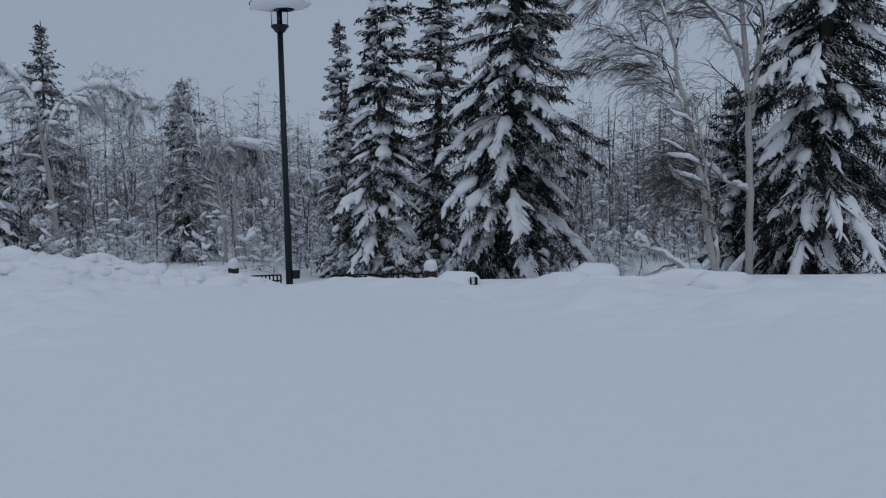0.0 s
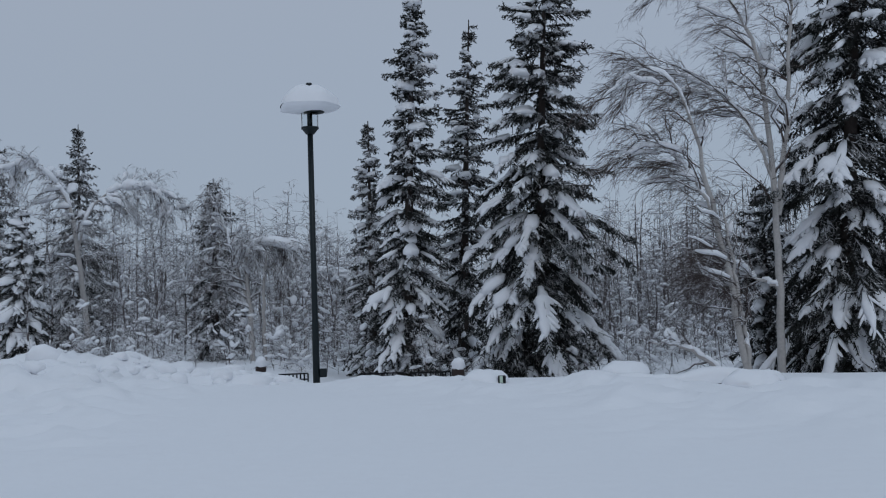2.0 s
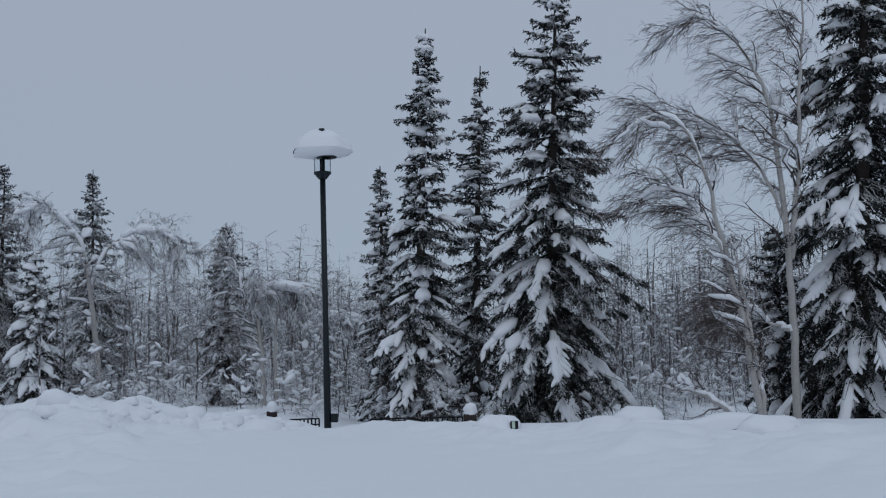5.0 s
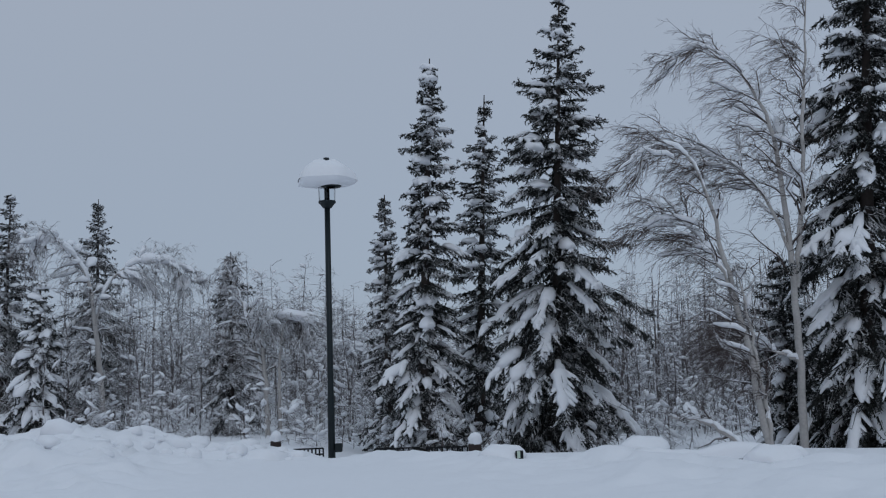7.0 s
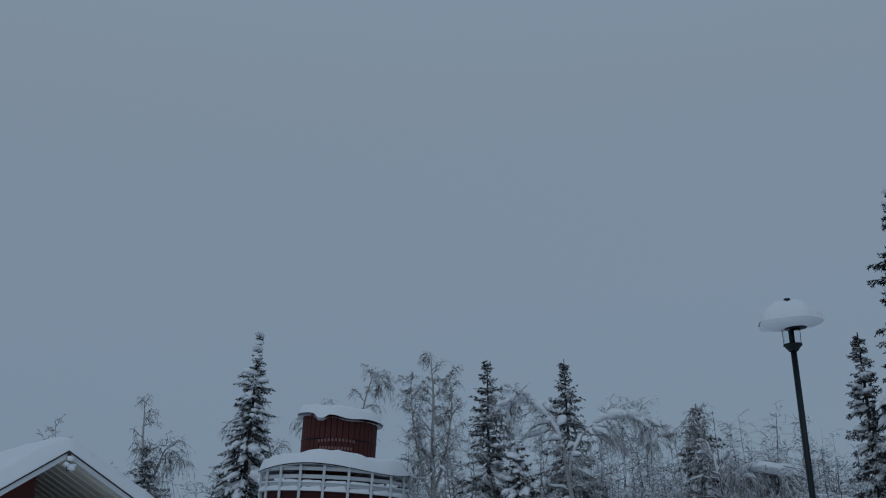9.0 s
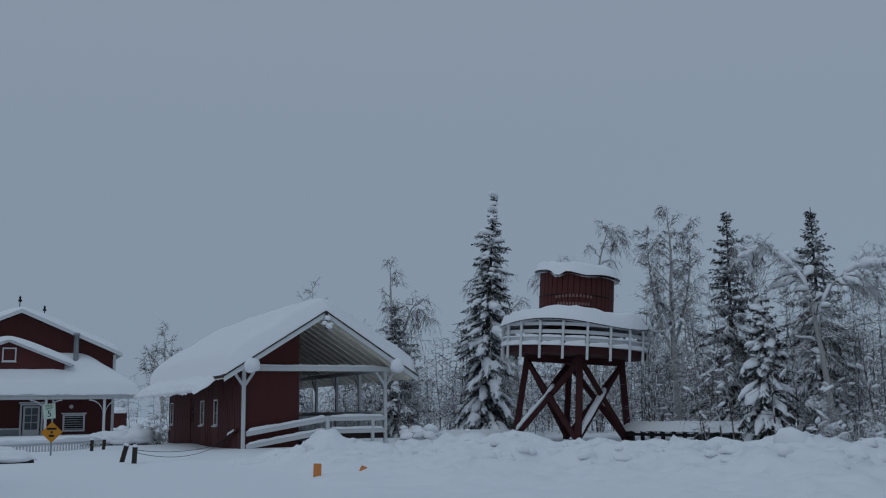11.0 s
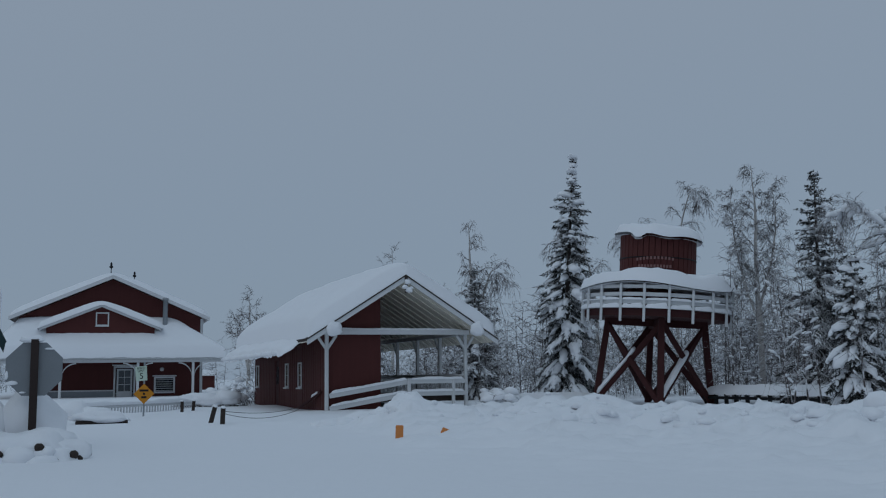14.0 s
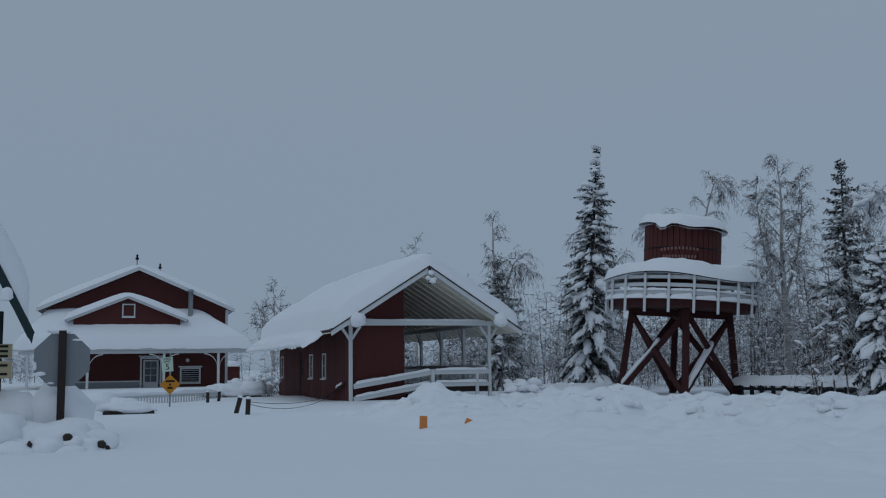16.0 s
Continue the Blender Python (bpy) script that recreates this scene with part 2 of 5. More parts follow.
# ---- plants ----
def snow_strip(s, pts, widths, heights, k=6, seed=0.0, tip=0.35):
    """Snow lying along a branch: a swept half-round ridge with an uneven edge that closes at both ends."""
    pts = np.asarray(pts, float)
    n = len(pts)
    tg = np.gradient(pts, axis=0)
    tg /= np.linalg.norm(tg, axis=1, keepdims=True) + 1e-9
    sd = np.cross(tg, (0, 0, 1.0))
    sd /= np.linalg.norm(sd, axis=1, keepdims=True) + 1e-9
    up = np.cross(sd, tg)
    c = np.linspace(0, 2 * np.pi, k, endpoint=False)
    v = []
    for i in range(n):
        j = 1 + 0.45 * rough(pts[i], 5.0, seed)
        w = widths[i] * j * (1 + 0.35 * np.array([rough(pts[i] + sd[i] * math.cos(q), 6.0, seed + 3) for q in c]))
        h = np.where(np.sin(c) > 0, heights[i] * j, heights[i] * 0.35)
        v.append(pts[i] + sd[i] * (w * np.cos(c))[:, None] + up[i] * (h * np.sin(c))[:, None])
    v = np.array(v).reshape(-1, 3)
    v = np.vstack([v, pts[0] - tg[0] * widths[0] * tip, pts[-1] + tg[-1] * widths[-1] * tip])
    i, j = np.meshgrid(np.arange(n - 1), np.arange(k), indexing="ij")
    p, q = i * k + j, i * k + (j + 1) % k
    r = np.arange(k)
    e0, e1 = n * k, n * k + 1
    f = np.concatenate([np.stack([p, q, q + k], -1).reshape(-1, 3), np.stack([p, q + k, p + k], -1).reshape(-1, 3),
                        np.stack([(r + 1) % k, r, np.full(k, e0)], -1), np.stack([(n - 1) * k + r, (n - 1) * k + (r + 1) % k, np.full(k, e1)], -1)])
    s.add(v, f)


def spruce(name, place, height, radius, seed, label, lean=(0.0, 0.0), gap=0.3, fill=0.085, snow=0.6, mat=None, droop=0.35, power=0.6, bare=0.0, skip=0.1, pad=1.0, bombs=0.06,
           windward=(-0.75, -0.65), shed=0.55, ragged=0.3, group="spruces"):
    """A spruce: whorls of drooping fronds, with snow lying along the fronds and more of it on the windward side."""
    rng = np.random.default_rng(seed)
    tree = thing(name, pose(*place), label, "tree", group)
    lean = np.array([lean[0], lean[1], 0.0])
    wind = np.array([*windward, 0.0])

    def axis(z):
        return lean * (max(z, 0.0) / height) ** 1.1 + np.array([0, 0, z])

    trunk = Soup()
    tz = np.linspace(-0.2, height, 14)
    tubes(trunk, [[axis(max(z, 0)) + (0, 0, min(z, 0)) for z in tz]], [0.012 + (0.02 + 0.013 * height) * (1 - np.clip(tz, 0, height) / height)], 8)
    part("trunk", trunk, BARK, tree)
    P, D, L, R = [], [], [], []
    white = Soup()
    z = 0.15 + bare
    while z < height * 0.985:
        f = z / height
        reach = radius * (1 - f) ** power * (0.8 + 0.2 * min(1, f * 9)) * min(1, 0.12 + (1 - f) / 0.22) + 0.05
        count = int(round(5 + 4.0 * (1 - f) + rng.random()))
        turn = rng.random() * 6.28
        for b in range(count):
            phi = turn + b * 6.283 / count + rng.normal() * 0.28
            if rng.random() < skip:
                continue
            out = np.array([math.cos(phi), math.sin(phi), 0.0])
            side = np.array([-out[1], out[0], 0.0])
            length = reach * rng.uniform(1 - 1.4 * ragged, 1.08) * (1 + ragged * rough((out[0] * 0.9, out[1] * 0.9, z * 0.8), 1.0, seed * 1.7))
            facing = float(out @ wind)
            loaded = rng.random() < snow * (1 + shed * facing)
            rise = 0.85 * f - 0.46 + rng.normal() * 0.10 - (0.08 if loaded else 0)
            fall = droop * (1.1 - f) + rng.uniform(0, 0.14)
            start = axis(z + rng.normal() * gap * 0.25)

            def along(s):
                return start + out * (length * s) + np.array([0, 0, length * (rise * s - fall * s * s + 0.16 * s ** 4)])
            steps = max(3, int(length / fill))
            ss = np.linspace(0.1, 1.0, steps)
            pts = np.array([along(s) for s in ss])
            tang = np.gradient(pts, axis=0)
            tang /= np.linalg.norm(tang, axis=1, keepdims=True)
            fingers = []
            for s, p, tg in zip(ss, pts, tang):
                for sd in (-1, 1):
                    ln = min((0.09 + 0.42 * length * (1 - 0.74 * s)) * rng.uniform(0.45, 1.1), 0.60)
                    d = tg * 0.8 + side * sd * rng.uniform(0.4, 0.95) + np.array([0, 0, -rng.uniform(0.05, 0.6)])
                    d /= np.linalg.norm(d)
                    P.append(p), D.append(d), L.append(ln), R.append(rng.uniform(0.010, 0.018))
                    fingers.append((p, d, ln, s))
                    for q in range(3 if ln > 0.16 else 1):
                        w = rng.uniform(0.2, 0.95)
                        e = d + rng.normal(size=3) * 0.5 + np.array([0, 0, -0.32])
                        P.append(p + d * ln * w), D.append(e / np.linalg.norm(e)), L.append(max(0.06, ln * rng.uniform(0.3, 0.6))), R.append(rng.uniform(0.009, 0.016))
            P.append(pts[0]), D.append(tang[0]), L.append(length * 0.92), R.append(0.016)
            if loaded:
                s0, s1 = rng.uniform(0.25, 0.6), rng.uniform(0.85, 1.0)
                m = max(4, int(length * (s1 - s0) / 0.11))
                sl = np.linspace(s0, s1, m)
                wid = pad * rng.uniform(0.045, 0.105) * (0.55 + 0.45 * min(length, 1.5)) * (0.6 + 0.4 * min(1, (1 - f) * 3))
                shape = np.sin(np.pi * np.clip((sl - s0) / (s1 - s0) * 0.85 + 0.12, 0, 1)) ** 0.6 * rng.uniform(0.6, 1.4, m)
                line = np.array([along(q) + (0, 0, wid * 0.25) for q in sl]) + side * rng.normal() * 0.03
                snow_strip(white, line, wid * shape, wid * 0.8 * shape, 7, seed + z)
                for p, d, ln, s in fingers:
                    if s0 < s < s1 and ln > 0.09 and rng.random() < 0.7:
                        fl = ln * rng.uniform(0.55, 1.0)
                        fw = wid * rng.uniform(0.35, 0.7)
                        t = np.linspace(0.05, 1, 4)[:, None]
                        snow_strip(white, p + d * fl * t + np.array([0, 0, -0.1]) * fl * t ** 2 + (0, 0, fw * 0.4), fw * np.array([1, 1.05, 0.85, 0.45]), fw * np.array([0.8, 0.8, 0.65, 0.35]), 5, seed + s)
                if rng.random() < bombs * (1 + shed * facing) * 1.8:
                    r = pad * rng.uniform(0.07, 0.14) * (0.7 + 0.3 * min(1.3, length))
                    lump(white, along(rng.uniform(0.35, 0.7)) + (0, 0, r * 0.3), (r * 1.7, r * 1.1, r * 0.85), along(1) - along(0.4), 2, int(rng.integers(6)))
        z += gap * rng.uniform(0.7, 1.3) * (0.6 + 0.55 * (1 - f))
    P, D, L, R = np.array(P), np.array(D), np.array(L)[:, None], np.array(R)
    crown = Soup()
    bend = np.array([0, 0, -0.12])
    tubes(crown, np.stack([P, P + D * L + bend * L], 1), np.stack([R, R * 0.3], 1), 3)
    # needle sprays standing off the twigs
    x, y = frames(D)
    for w in (0.2, 0.4, 0.6, 0.8, 1.0):
        base = P + D * L * w + bend * L * w
        a = rng.uniform(0, 6.283, (len(P), 1))
        o = x * np.cos(a) + y * np.sin(a)
        tip = base + (o * 0.8 + D * 0.6) * rng.uniform(0.035, 0.075, (len(P), 1))
        k = np.arange(len(P)) * 3
        crown.add(np.stack([base - D * 0.016, base + D * 0.016, tip], 1), np.stack([k, k + 1, k + 2], 1))
    part("crown", crown, mat or NEEDLES, tree, smooth=False)
    if white.n:
        tagged(part("snow_load", white, SNOW, tree, "soft white snow lying along the fronds"), kind="stuff")
    return tree


def twiggery(rng, starts, dirs, lengths, wind, sag, thick, split=3, level=2):
    """Drooping twigs from the limbs, and finer twigs from those: paths and radii."""
    groups = []
    jobs = [(np.array(starts), np.array(dirs), np.array(lengths), thick)]
    for lv in range(level):
        s, d, ln, th = jobs[-1]
        ln = ln[:, None]
        t = np.array([0, 0.33, 0.67, 1.0])
        g = np.array([0, 0, -1.0]) * sag + np.asarray(wind)
        p = s[:, None] + d[:, None] * (ln[:, None] * t[None, :, None]) + (ln * (0.6 + 0.8 * rng.random((len(s), 1))))[:, None] * g * (t ** 2)[None, :, None]
        p[:, 1:] += rng.normal(size=(len(s), 3, 3)) * 0.035 * ln[:, None]
        if lv == 0:
            groups.append((p, np.tile(th * np.array([1, 0.75, 0.5, 0.25]), (len(s), 1))))
        elif lv + 1 < level:
            groups.append((p[:, [0, 2, 3]], np.tile(th * np.array([1, 0.6, 0.3]), (len(s), 1))))
        else:
            groups.append((p[:, [0, 3]], np.tile(th * np.array([1, 0.35]), (len(s), 1))))
        if lv + 1 < level:
            w = rng.uniform(0.2, 0.95, (len(s), split))
            i = np.minimum((w * 3).astype(int), 2)
            fr = (w * 3 - i)[..., None]
            rows = np.arange(len(s))[:, None]
            st = p[rows, i] * (1 - fr) + p[rows, i + 1] * fr
            dd = (p[rows, i + 1] - p[rows, i]) / (ln[:, None] * 0.34) + rng.normal(size=(len(s), split, 3)) * 0.55
            dd /= np.linalg.norm(dd, axis=2, keepdims=True)
            jobs.append((st.reshape(-1, 3), dd.reshape(-1, 3), np.repeat(ln[:, 0], split) * rng.uniform(0.3, 0.65, len(s) * split), th * 0.6))
    return groups


def birch(name, place, stems, seed, label, limbs=16, limb=1.5, wind=(0, 0, 0), sag=0.3, twigs=9, thick=0.009, clumps=8, low=0.25, twig_mat=None, rise=0.6, level=3, group="birches", clump_size=0.14, bark=None,
          comb=0.0, ridge=0.0):
    """A birch: stems are lines of (x, y, z, radius) from the ground to the tip; comb turns limbs and twigs downwind, ridge lays snow along sloping wood."""
    rng = np.random.default_rng(seed)
    tree = thing(name, pose(*place), label, "tree", group)
    fine, white = Soup(), Soup()
    S, D, L = [], [], []
    lee = np.asarray(wind, float)
    lee = lee / (np.linalg.norm(lee) + 1e-9)
    for stem in stems:
        line = spline(stem, 26)
        line[1:-1, :3] += rng.normal(size=(24, 3)) * 0.012
        line[:, 3] *= 1.05
        wood = Soup()
        tubes(wood, [line[:, :3]], [line[:, 3]], 7)
        part("trunk" if stem is stems[0] else "side_stem", wood, bark or BIRCH, tree)
        run = line[1:, :3] - line[:-1, :3]
        slope = np.abs(run[:, 2]) / (np.linalg.norm(run, axis=1) + 1e-9)
        if ridge:
            for i in range(0, 23, 3):
                if slope[i:i + 4].mean() < 0.93 and rng.random() < 0.8:
                    seg = line[i:i + 4]
                    w = ridge * (1.1 - slope[i:i + 4].mean()) * rng.uniform(0.6, 1.2) + seg[:, 3].mean() * 0.6
                    snow_strip(white, seg[:, :3] + (0, 0, seg[:, 3].mean() * 0.8), w * np.array([0.7, 1, 1, 0.6]), w * np.array([0.6, 0.9, 0.9, 0.5]), 7, seed + i)
        for q in range(limbs):
            s = low + (1 - low) * (q + rng.random()) / limbs
            i = min(24, int(s * 25))
            p, tg = line[i, :3], line[i + 1, :3] - line[i, :3]
            tg = tg / (np.linalg.norm(tg) + 1e-9)
            o = rng.normal(size=3) + lee * comb * 2.2
            o -= tg * o.dot(tg)
            o /= np.linalg.norm(o)
            d = tg * rise + o * 0.8 + np.asarray(wind) * 0.6
            d /= np.linalg.norm(d)
            ln = limb * rng.uniform(0.5, 1.1) * (1.1 - 0.6 * s)
            g = np.array([0, 0, -sag * 0.5]) + np.asarray(wind) * 0.6
            t = np.linspace(0, 1, 6)[:, None]
            lp = p + d * ln * t + g * ln * t ** 2
            lp[1:] += rng.normal(size=(5, 3)) * 0.03 * ln
            r0 = max(0.010, min(line[i, 3] * 0.5, 0.028))
            tubes(fine, [lp], [np.linspace(r0, 0.006, 6)], 4)
            for w in range(twigs):
                k = rng.uniform(0.15, 1.0) * 5
                a = min(4, int(k))
                st = lp[a] + (lp[a + 1] - lp[a]) * (k - a)
                dd = (lp[a + 1] - lp[a]) / (ln / 5) * 0.7 + rng.normal(size=3) * (0.55 - 0.25 * min(1, comb)) + lee * comb * 0.5
                S.append(st), D.append(dd / np.linalg.norm(dd)), L.append(ln * rng.uniform(0.3, 0.6))
            if rng.random() < clumps / max(1, limbs):
                k0 = int(rng.integers(0, 3))
                z = clump_size * rng.uniform(0.35, 0.8)
                seg = lp[k0:k0 + 4] if k0 < 3 else lp[2:6]
                snow_strip(white, seg + (0, 0, z * 0.3), z * np.array([0.5, 1, 0.9, 0.4])[:len(seg)], z * np.array([0.4, 0.75, 0.7, 0.3])[:len(seg)], 6, seed + q)
    for p, r in twiggery(rng, S, D, L, np.asarray(wind), sag, thick, 3, level):
        tubes(fine, p, r, 3)
    part("crown", fine, twig_mat or TWIG, tree, smooth=False)
    if white.n:
        tagged(part("snow_load", white, SNOW, tree, "snow lying along the limbs"), kind="stuff")
    return tree


# ---- ground: one sheet of snow with the ploughed bank ----
def bend_table(rows):
    t = np.array(rows, float)
    return lambda s: tuple(np.interp(s, t[:, 0], t[:, k]) for k in range(1, t.shape[1]))


# bearing of the bank's crest, its distance and height
CREST = [(-40, 14.5, 0.20), (-20, 11.6, 0.16), (-14, 11.0, 0.13), (-10, 11.6, 0.14), (-7, 12.2, 0.21), (-4.5, 12.6, 0.14), (0, 12.6, 0.12), (4, 13.8, 0.13),
         (8, 14.8, 0.12), (10.5, 15.4, 0.02), (12.0, 16.4, 0.10), (13.8, 17.0, 0.14), (17, 17.2, 0.22), (21.5, 17.3, 0.48), (23.7, 17.5, 0.62), (28, 17.8, 0.50),
         (29.4, 18, 0.50), (33.9, 18.5, 0.46), (36.9, 19, 0.42), (40, 19.5, 0.52), (43, 20, 0.52), (46.4, 21, 0.45), (48.4, 21.5, 0.50), (50.3, 22, 0.55), (51.6, 22.5, 0.48), (52.7, 23, 0.34), (54.5, 23.5, 0.15), (56, 24, 0.03), (90, 26, 0.0)]
crest = bend_table(CREST)


def ground_height(x, y):
    d = math.hypot(x, y)
    h = 0.05 * noise.noise(Vector((x * 0.12, y * 0.12, 0))) + 0.012 * noise.noise(Vector((x * 0.9, y * 0.9, 2)))
    if y <= 0 or d > 60:
        return h
    a = math.degrees(math.atan2(-x, y))
    cd, ch = crest(a)
    if ch > 0.005 and -40 < a < 90:
        r = d - cd
        wide = 1.3 + 8.5 * ch if r < 0 else 1.0 + 3.0 * ch
        k = math.exp(-(r / wide) ** 2 * 1.6)
        n1 = noise.noise(Vector((x * 0.8, y * 0.8, 5)))
        n2 = noise.noise(Vector((x * 2.1, y * 2.1, 9)))
        n3 = noise.noise(Vector((x * 5.0, y * 5.0, 4)))
        n4 = noise.noise(Vector((x * 1.3, y * 1.3, 21)))
        clod = (0.12 - 0.42 * abs(n2)) * 0.75 + (0.05 - 0.2 * abs(n3)) * 0.5 + 0.16 * n1 + max(0.0, n4 - 0.15) * 0.35
        m = min(1.0, ch / 0.45)
        h = h * (1 - k) + k * ch * 0.93 + (clod - 0.07) * (k ** 0.6) * (0.12 + 1.35 * m) * (0.75 if r > 0.2 else 1.0)
    # the woods' floor lies lower than the road
    h -= 0.45 * ease((d - 14.5) / 5.0) * (1 - ease((a - 8) / 6)) * (1 - ease((d - 45) / 14)) * ease((a + 60) / 20)
    if d > 26:
        h += 0.10 * min(1, (d - 26) / 8) * noise.noise(Vector((x * 0.35, y * 0.35, 7)))
    return h


def rooted(bearing, far):
    """The same, on the snow."""
    x, y, _ = spot(bearing, far)
    return (x, y, ground_height(x, y) - 0.04)


def ease(t):
    t = max(0.0, min(1.0, t))
    return t * t * (3 - 2 * t)


def spaced(lo, hi, step, far, grow=1.22):
    mid = list(np.arange(lo, hi + step / 2, step))
    a, s = [lo], step
    while a[-1] > -far:
        s *= grow
        a.append(a[-1] - s)
    b, s = [mid[-1]], step
    while b[-1] < far:
        s *= grow
        b.append(b[-1] + s)
    return np.array(a[:0:-1] + mid + b[1:])


gx, gy = spaced(-24, 9, 0.115, 3500), spaced(7.5, 24, 0.115, 3500)
gs = Soup()
gs.add([(x, y, ground_height(x, y)) for x in gx for y in gy], grid_faces(len(gx), len(gy)))
tagged(part("ground", gs, SNOW_GROUND), "deep smooth white snow with a ploughed lumpy bank", "snow", kind="structure")

# clods thrown up by the plough
rng = np.random.default_rng(77)
clods = Soup()
for i in range(330):
    b = rng.uniform(12, 56)
    cd, ch = crest(b)
    u = rng.uniform(-3.4, 0.1)
    x, y, _ = spot(b, cd + u * min(1, ch + 0.35))
    r = rng.choice((0.06, 0.10, 0.15, 0.24), p=(0.35, 0.3, 0.2, 0.15)) * rng.uniform(0.7, 1.3) * (0.5 if u > -1.2 else 1.0)
    lump(clods, (x, y, ground_height(x, y) - r * 0.3), (r * rng.uniform(0.9, 1.7), r, r * 0.75), (rng.normal(), rng.normal(), 0), 2, int(rng.integers(6)))
tagged(part("snow_clods", clods, SNOW), "loose clods of snow along the ploughed bank", "snow", kind="stuff")

# ---- spruces ----
spruce("spruce", rooted(-2.36, 21), 10.0, 1.95, 11, "tall broad dark spruce heavily loaded with snow", lean=(0.55, 0), gap=0.32, fill=0.075, snow=0.70, droop=0.62, power=0.60, pad=1.35, bombs=0.14, shed=0.75, ragged=0.38)
spruce("spruce", rooted(5.25, 21.5), 8.85, 1.02, 12, "tall slender dark spruce with snow clumps along its branches", lean=(0.43, 0), gap=0.28, fill=0.085, snow=0.74, power=0.42, pad=1.35, bombs=0.16, ragged=0.48, droop=0.45)
spruce("spruce", rooted(1.96, 24), 8.7, 0.86, 13, "slim dark spruce standing behind two others, snow clumped", lean=(0.44, 0), gap=0.32, fill=0.1, snow=0.5, power=0.42, pad=1.3, bombs=0.14, ragged=0.45)
spruce("spruce", rooted(7.12, 24), 6.25, 0.78, 14, "small spruce with a bare thin tip and snow", lean=(0.03, 0), gap=0.3, fill=0.09, snow=0.55, power=0.6, skip=0.2, pad=1.0, bombs=0.1, mat=NEEDLES_FROST)
spruce("spruce", rooted(-18.97, 18), 11.2, 2.15, 15, "tall dark spruce with heavy drooping snow pads", lean=(0.95, 0), gap=0.32, fill=0.08, snow=0.58, droop=0.65, power=0.85, pad=1.25, bombs=0.06, shed=0.9, ragged=0.45)
spruce("spruce", rooted(-15.2, 19.5), 3.8, 1.0, 16, "young dark spruce behind birch trunks, capped with snow", gap=0.24, snow=0.5, bombs=0.12)
spruce("spruce", rooted(41.9, 44), 10.9, 1.75, 17, "tall narrow spruce beside a water tower, snow covered", lean=(0.62, 0.4), gap=0.36, fill=0.115, snow=0.85, power=0.6, pad=1.9, droop=0.6, bombs=0.14, ragged=0.4, shed=0.3)
spruce("spruce", rooted(27.9, 34), 7.6, 1.5, 18, "snowy spruce with frosted grey-green needles", lean=(0.15, 0), gap=0.32, fill=0.11, snow=0.5, mat=NEEDLES_FROST, pad=1.15)
spruce("spruce", rooted(23.2, 34), 7.6, 1.45, 19, "snowy spruce with a thin pointed tip among birches", gap=0.32, fill=0.11, snow=0.45, mat=NEEDLES_FROST, pad=1.1, droop=0.5)
spruce("spruce", rooted(26.1, 28), 4.15, 1.15, 20, "young spruce with thick snow on drooping branches", gap=0.26, fill=0.09, snow=0.8, mat=NEEDLES, droop=0.75, pad=1.75, power=0.8)
spruce("spruce", rooted(15.98, 26), 4.7, 1.2, 21, "ragged frosted spruce beside a bent birch", gap=0.26, fill=0.09, snow=0.6, mat=NEEDLES_FROST, droop=0.5, ragged=0.5, pad=0.9, power=0.85)
spruce("spruce", rooted(46.9, 45), 6.0, 1.6, 22, "snow-laden spruce behind an open shelter", gap=0.32, fill=0.12, snow=0.6, mat=NEEDLES_FROST, pad=1.3)

# ---- birches ----
birch("birch", rooted(-15.74, 17), [
    [(0, 0, -0.1, 0.070), (0.05, 0, 1.49, 0.062), (0.06, 0, 2.54, 0.055), (0.01, 0, 3.99, 0.044), (-0.07, 0, 5.09, 0.036), (-0.22, 0.05, 5.78, 0.028), (-0.62, 0.15, 6.55, 0.018), (-1.15, 0.25, 6.95, 0.011), (-1.85, 0.4, 6.75, 0.005)],
    [(0.09, 0, 2.7, 0.046), (0.2, -0.05, 3.6, 0.040), (0.29, -0.09, 4.32, 0.034), (0.41, -0.12, 5.76, 0.026), (0.5, -0.15, 6.6, 0.018), (0.65, -0.2, 8.3, 0.005)],
    [(0.08, 0, 2.9, 0.034), (-0.16, 0, 3.9, 0.030), (-0.52, 0.1, 4.55, 0.024), (-0.96, 0.2, 4.95, 0.018), (-1.63, 0.3, 5.25, 0.011), (-2.42, 0.5, 5.3, 0.005)],
    [(0.05, 0, 1.5, 0.030), (-0.31, 0.05, 1.68, 0.026), (-0.64, 0.1, 1.79, 0.018), (-1.0, 0.2, 1.84, 0.007)]],
    31, "white birch with forking stems, its top bowed under snow", limbs=28, limb=1.25, wind=(-0.15, 0.02, 0), sag=0.22, twigs=13, thick=0.0044, clumps=6, low=0.30, comb=0.26, ridge=0.10, clump_size=0.12, rise=0.95)
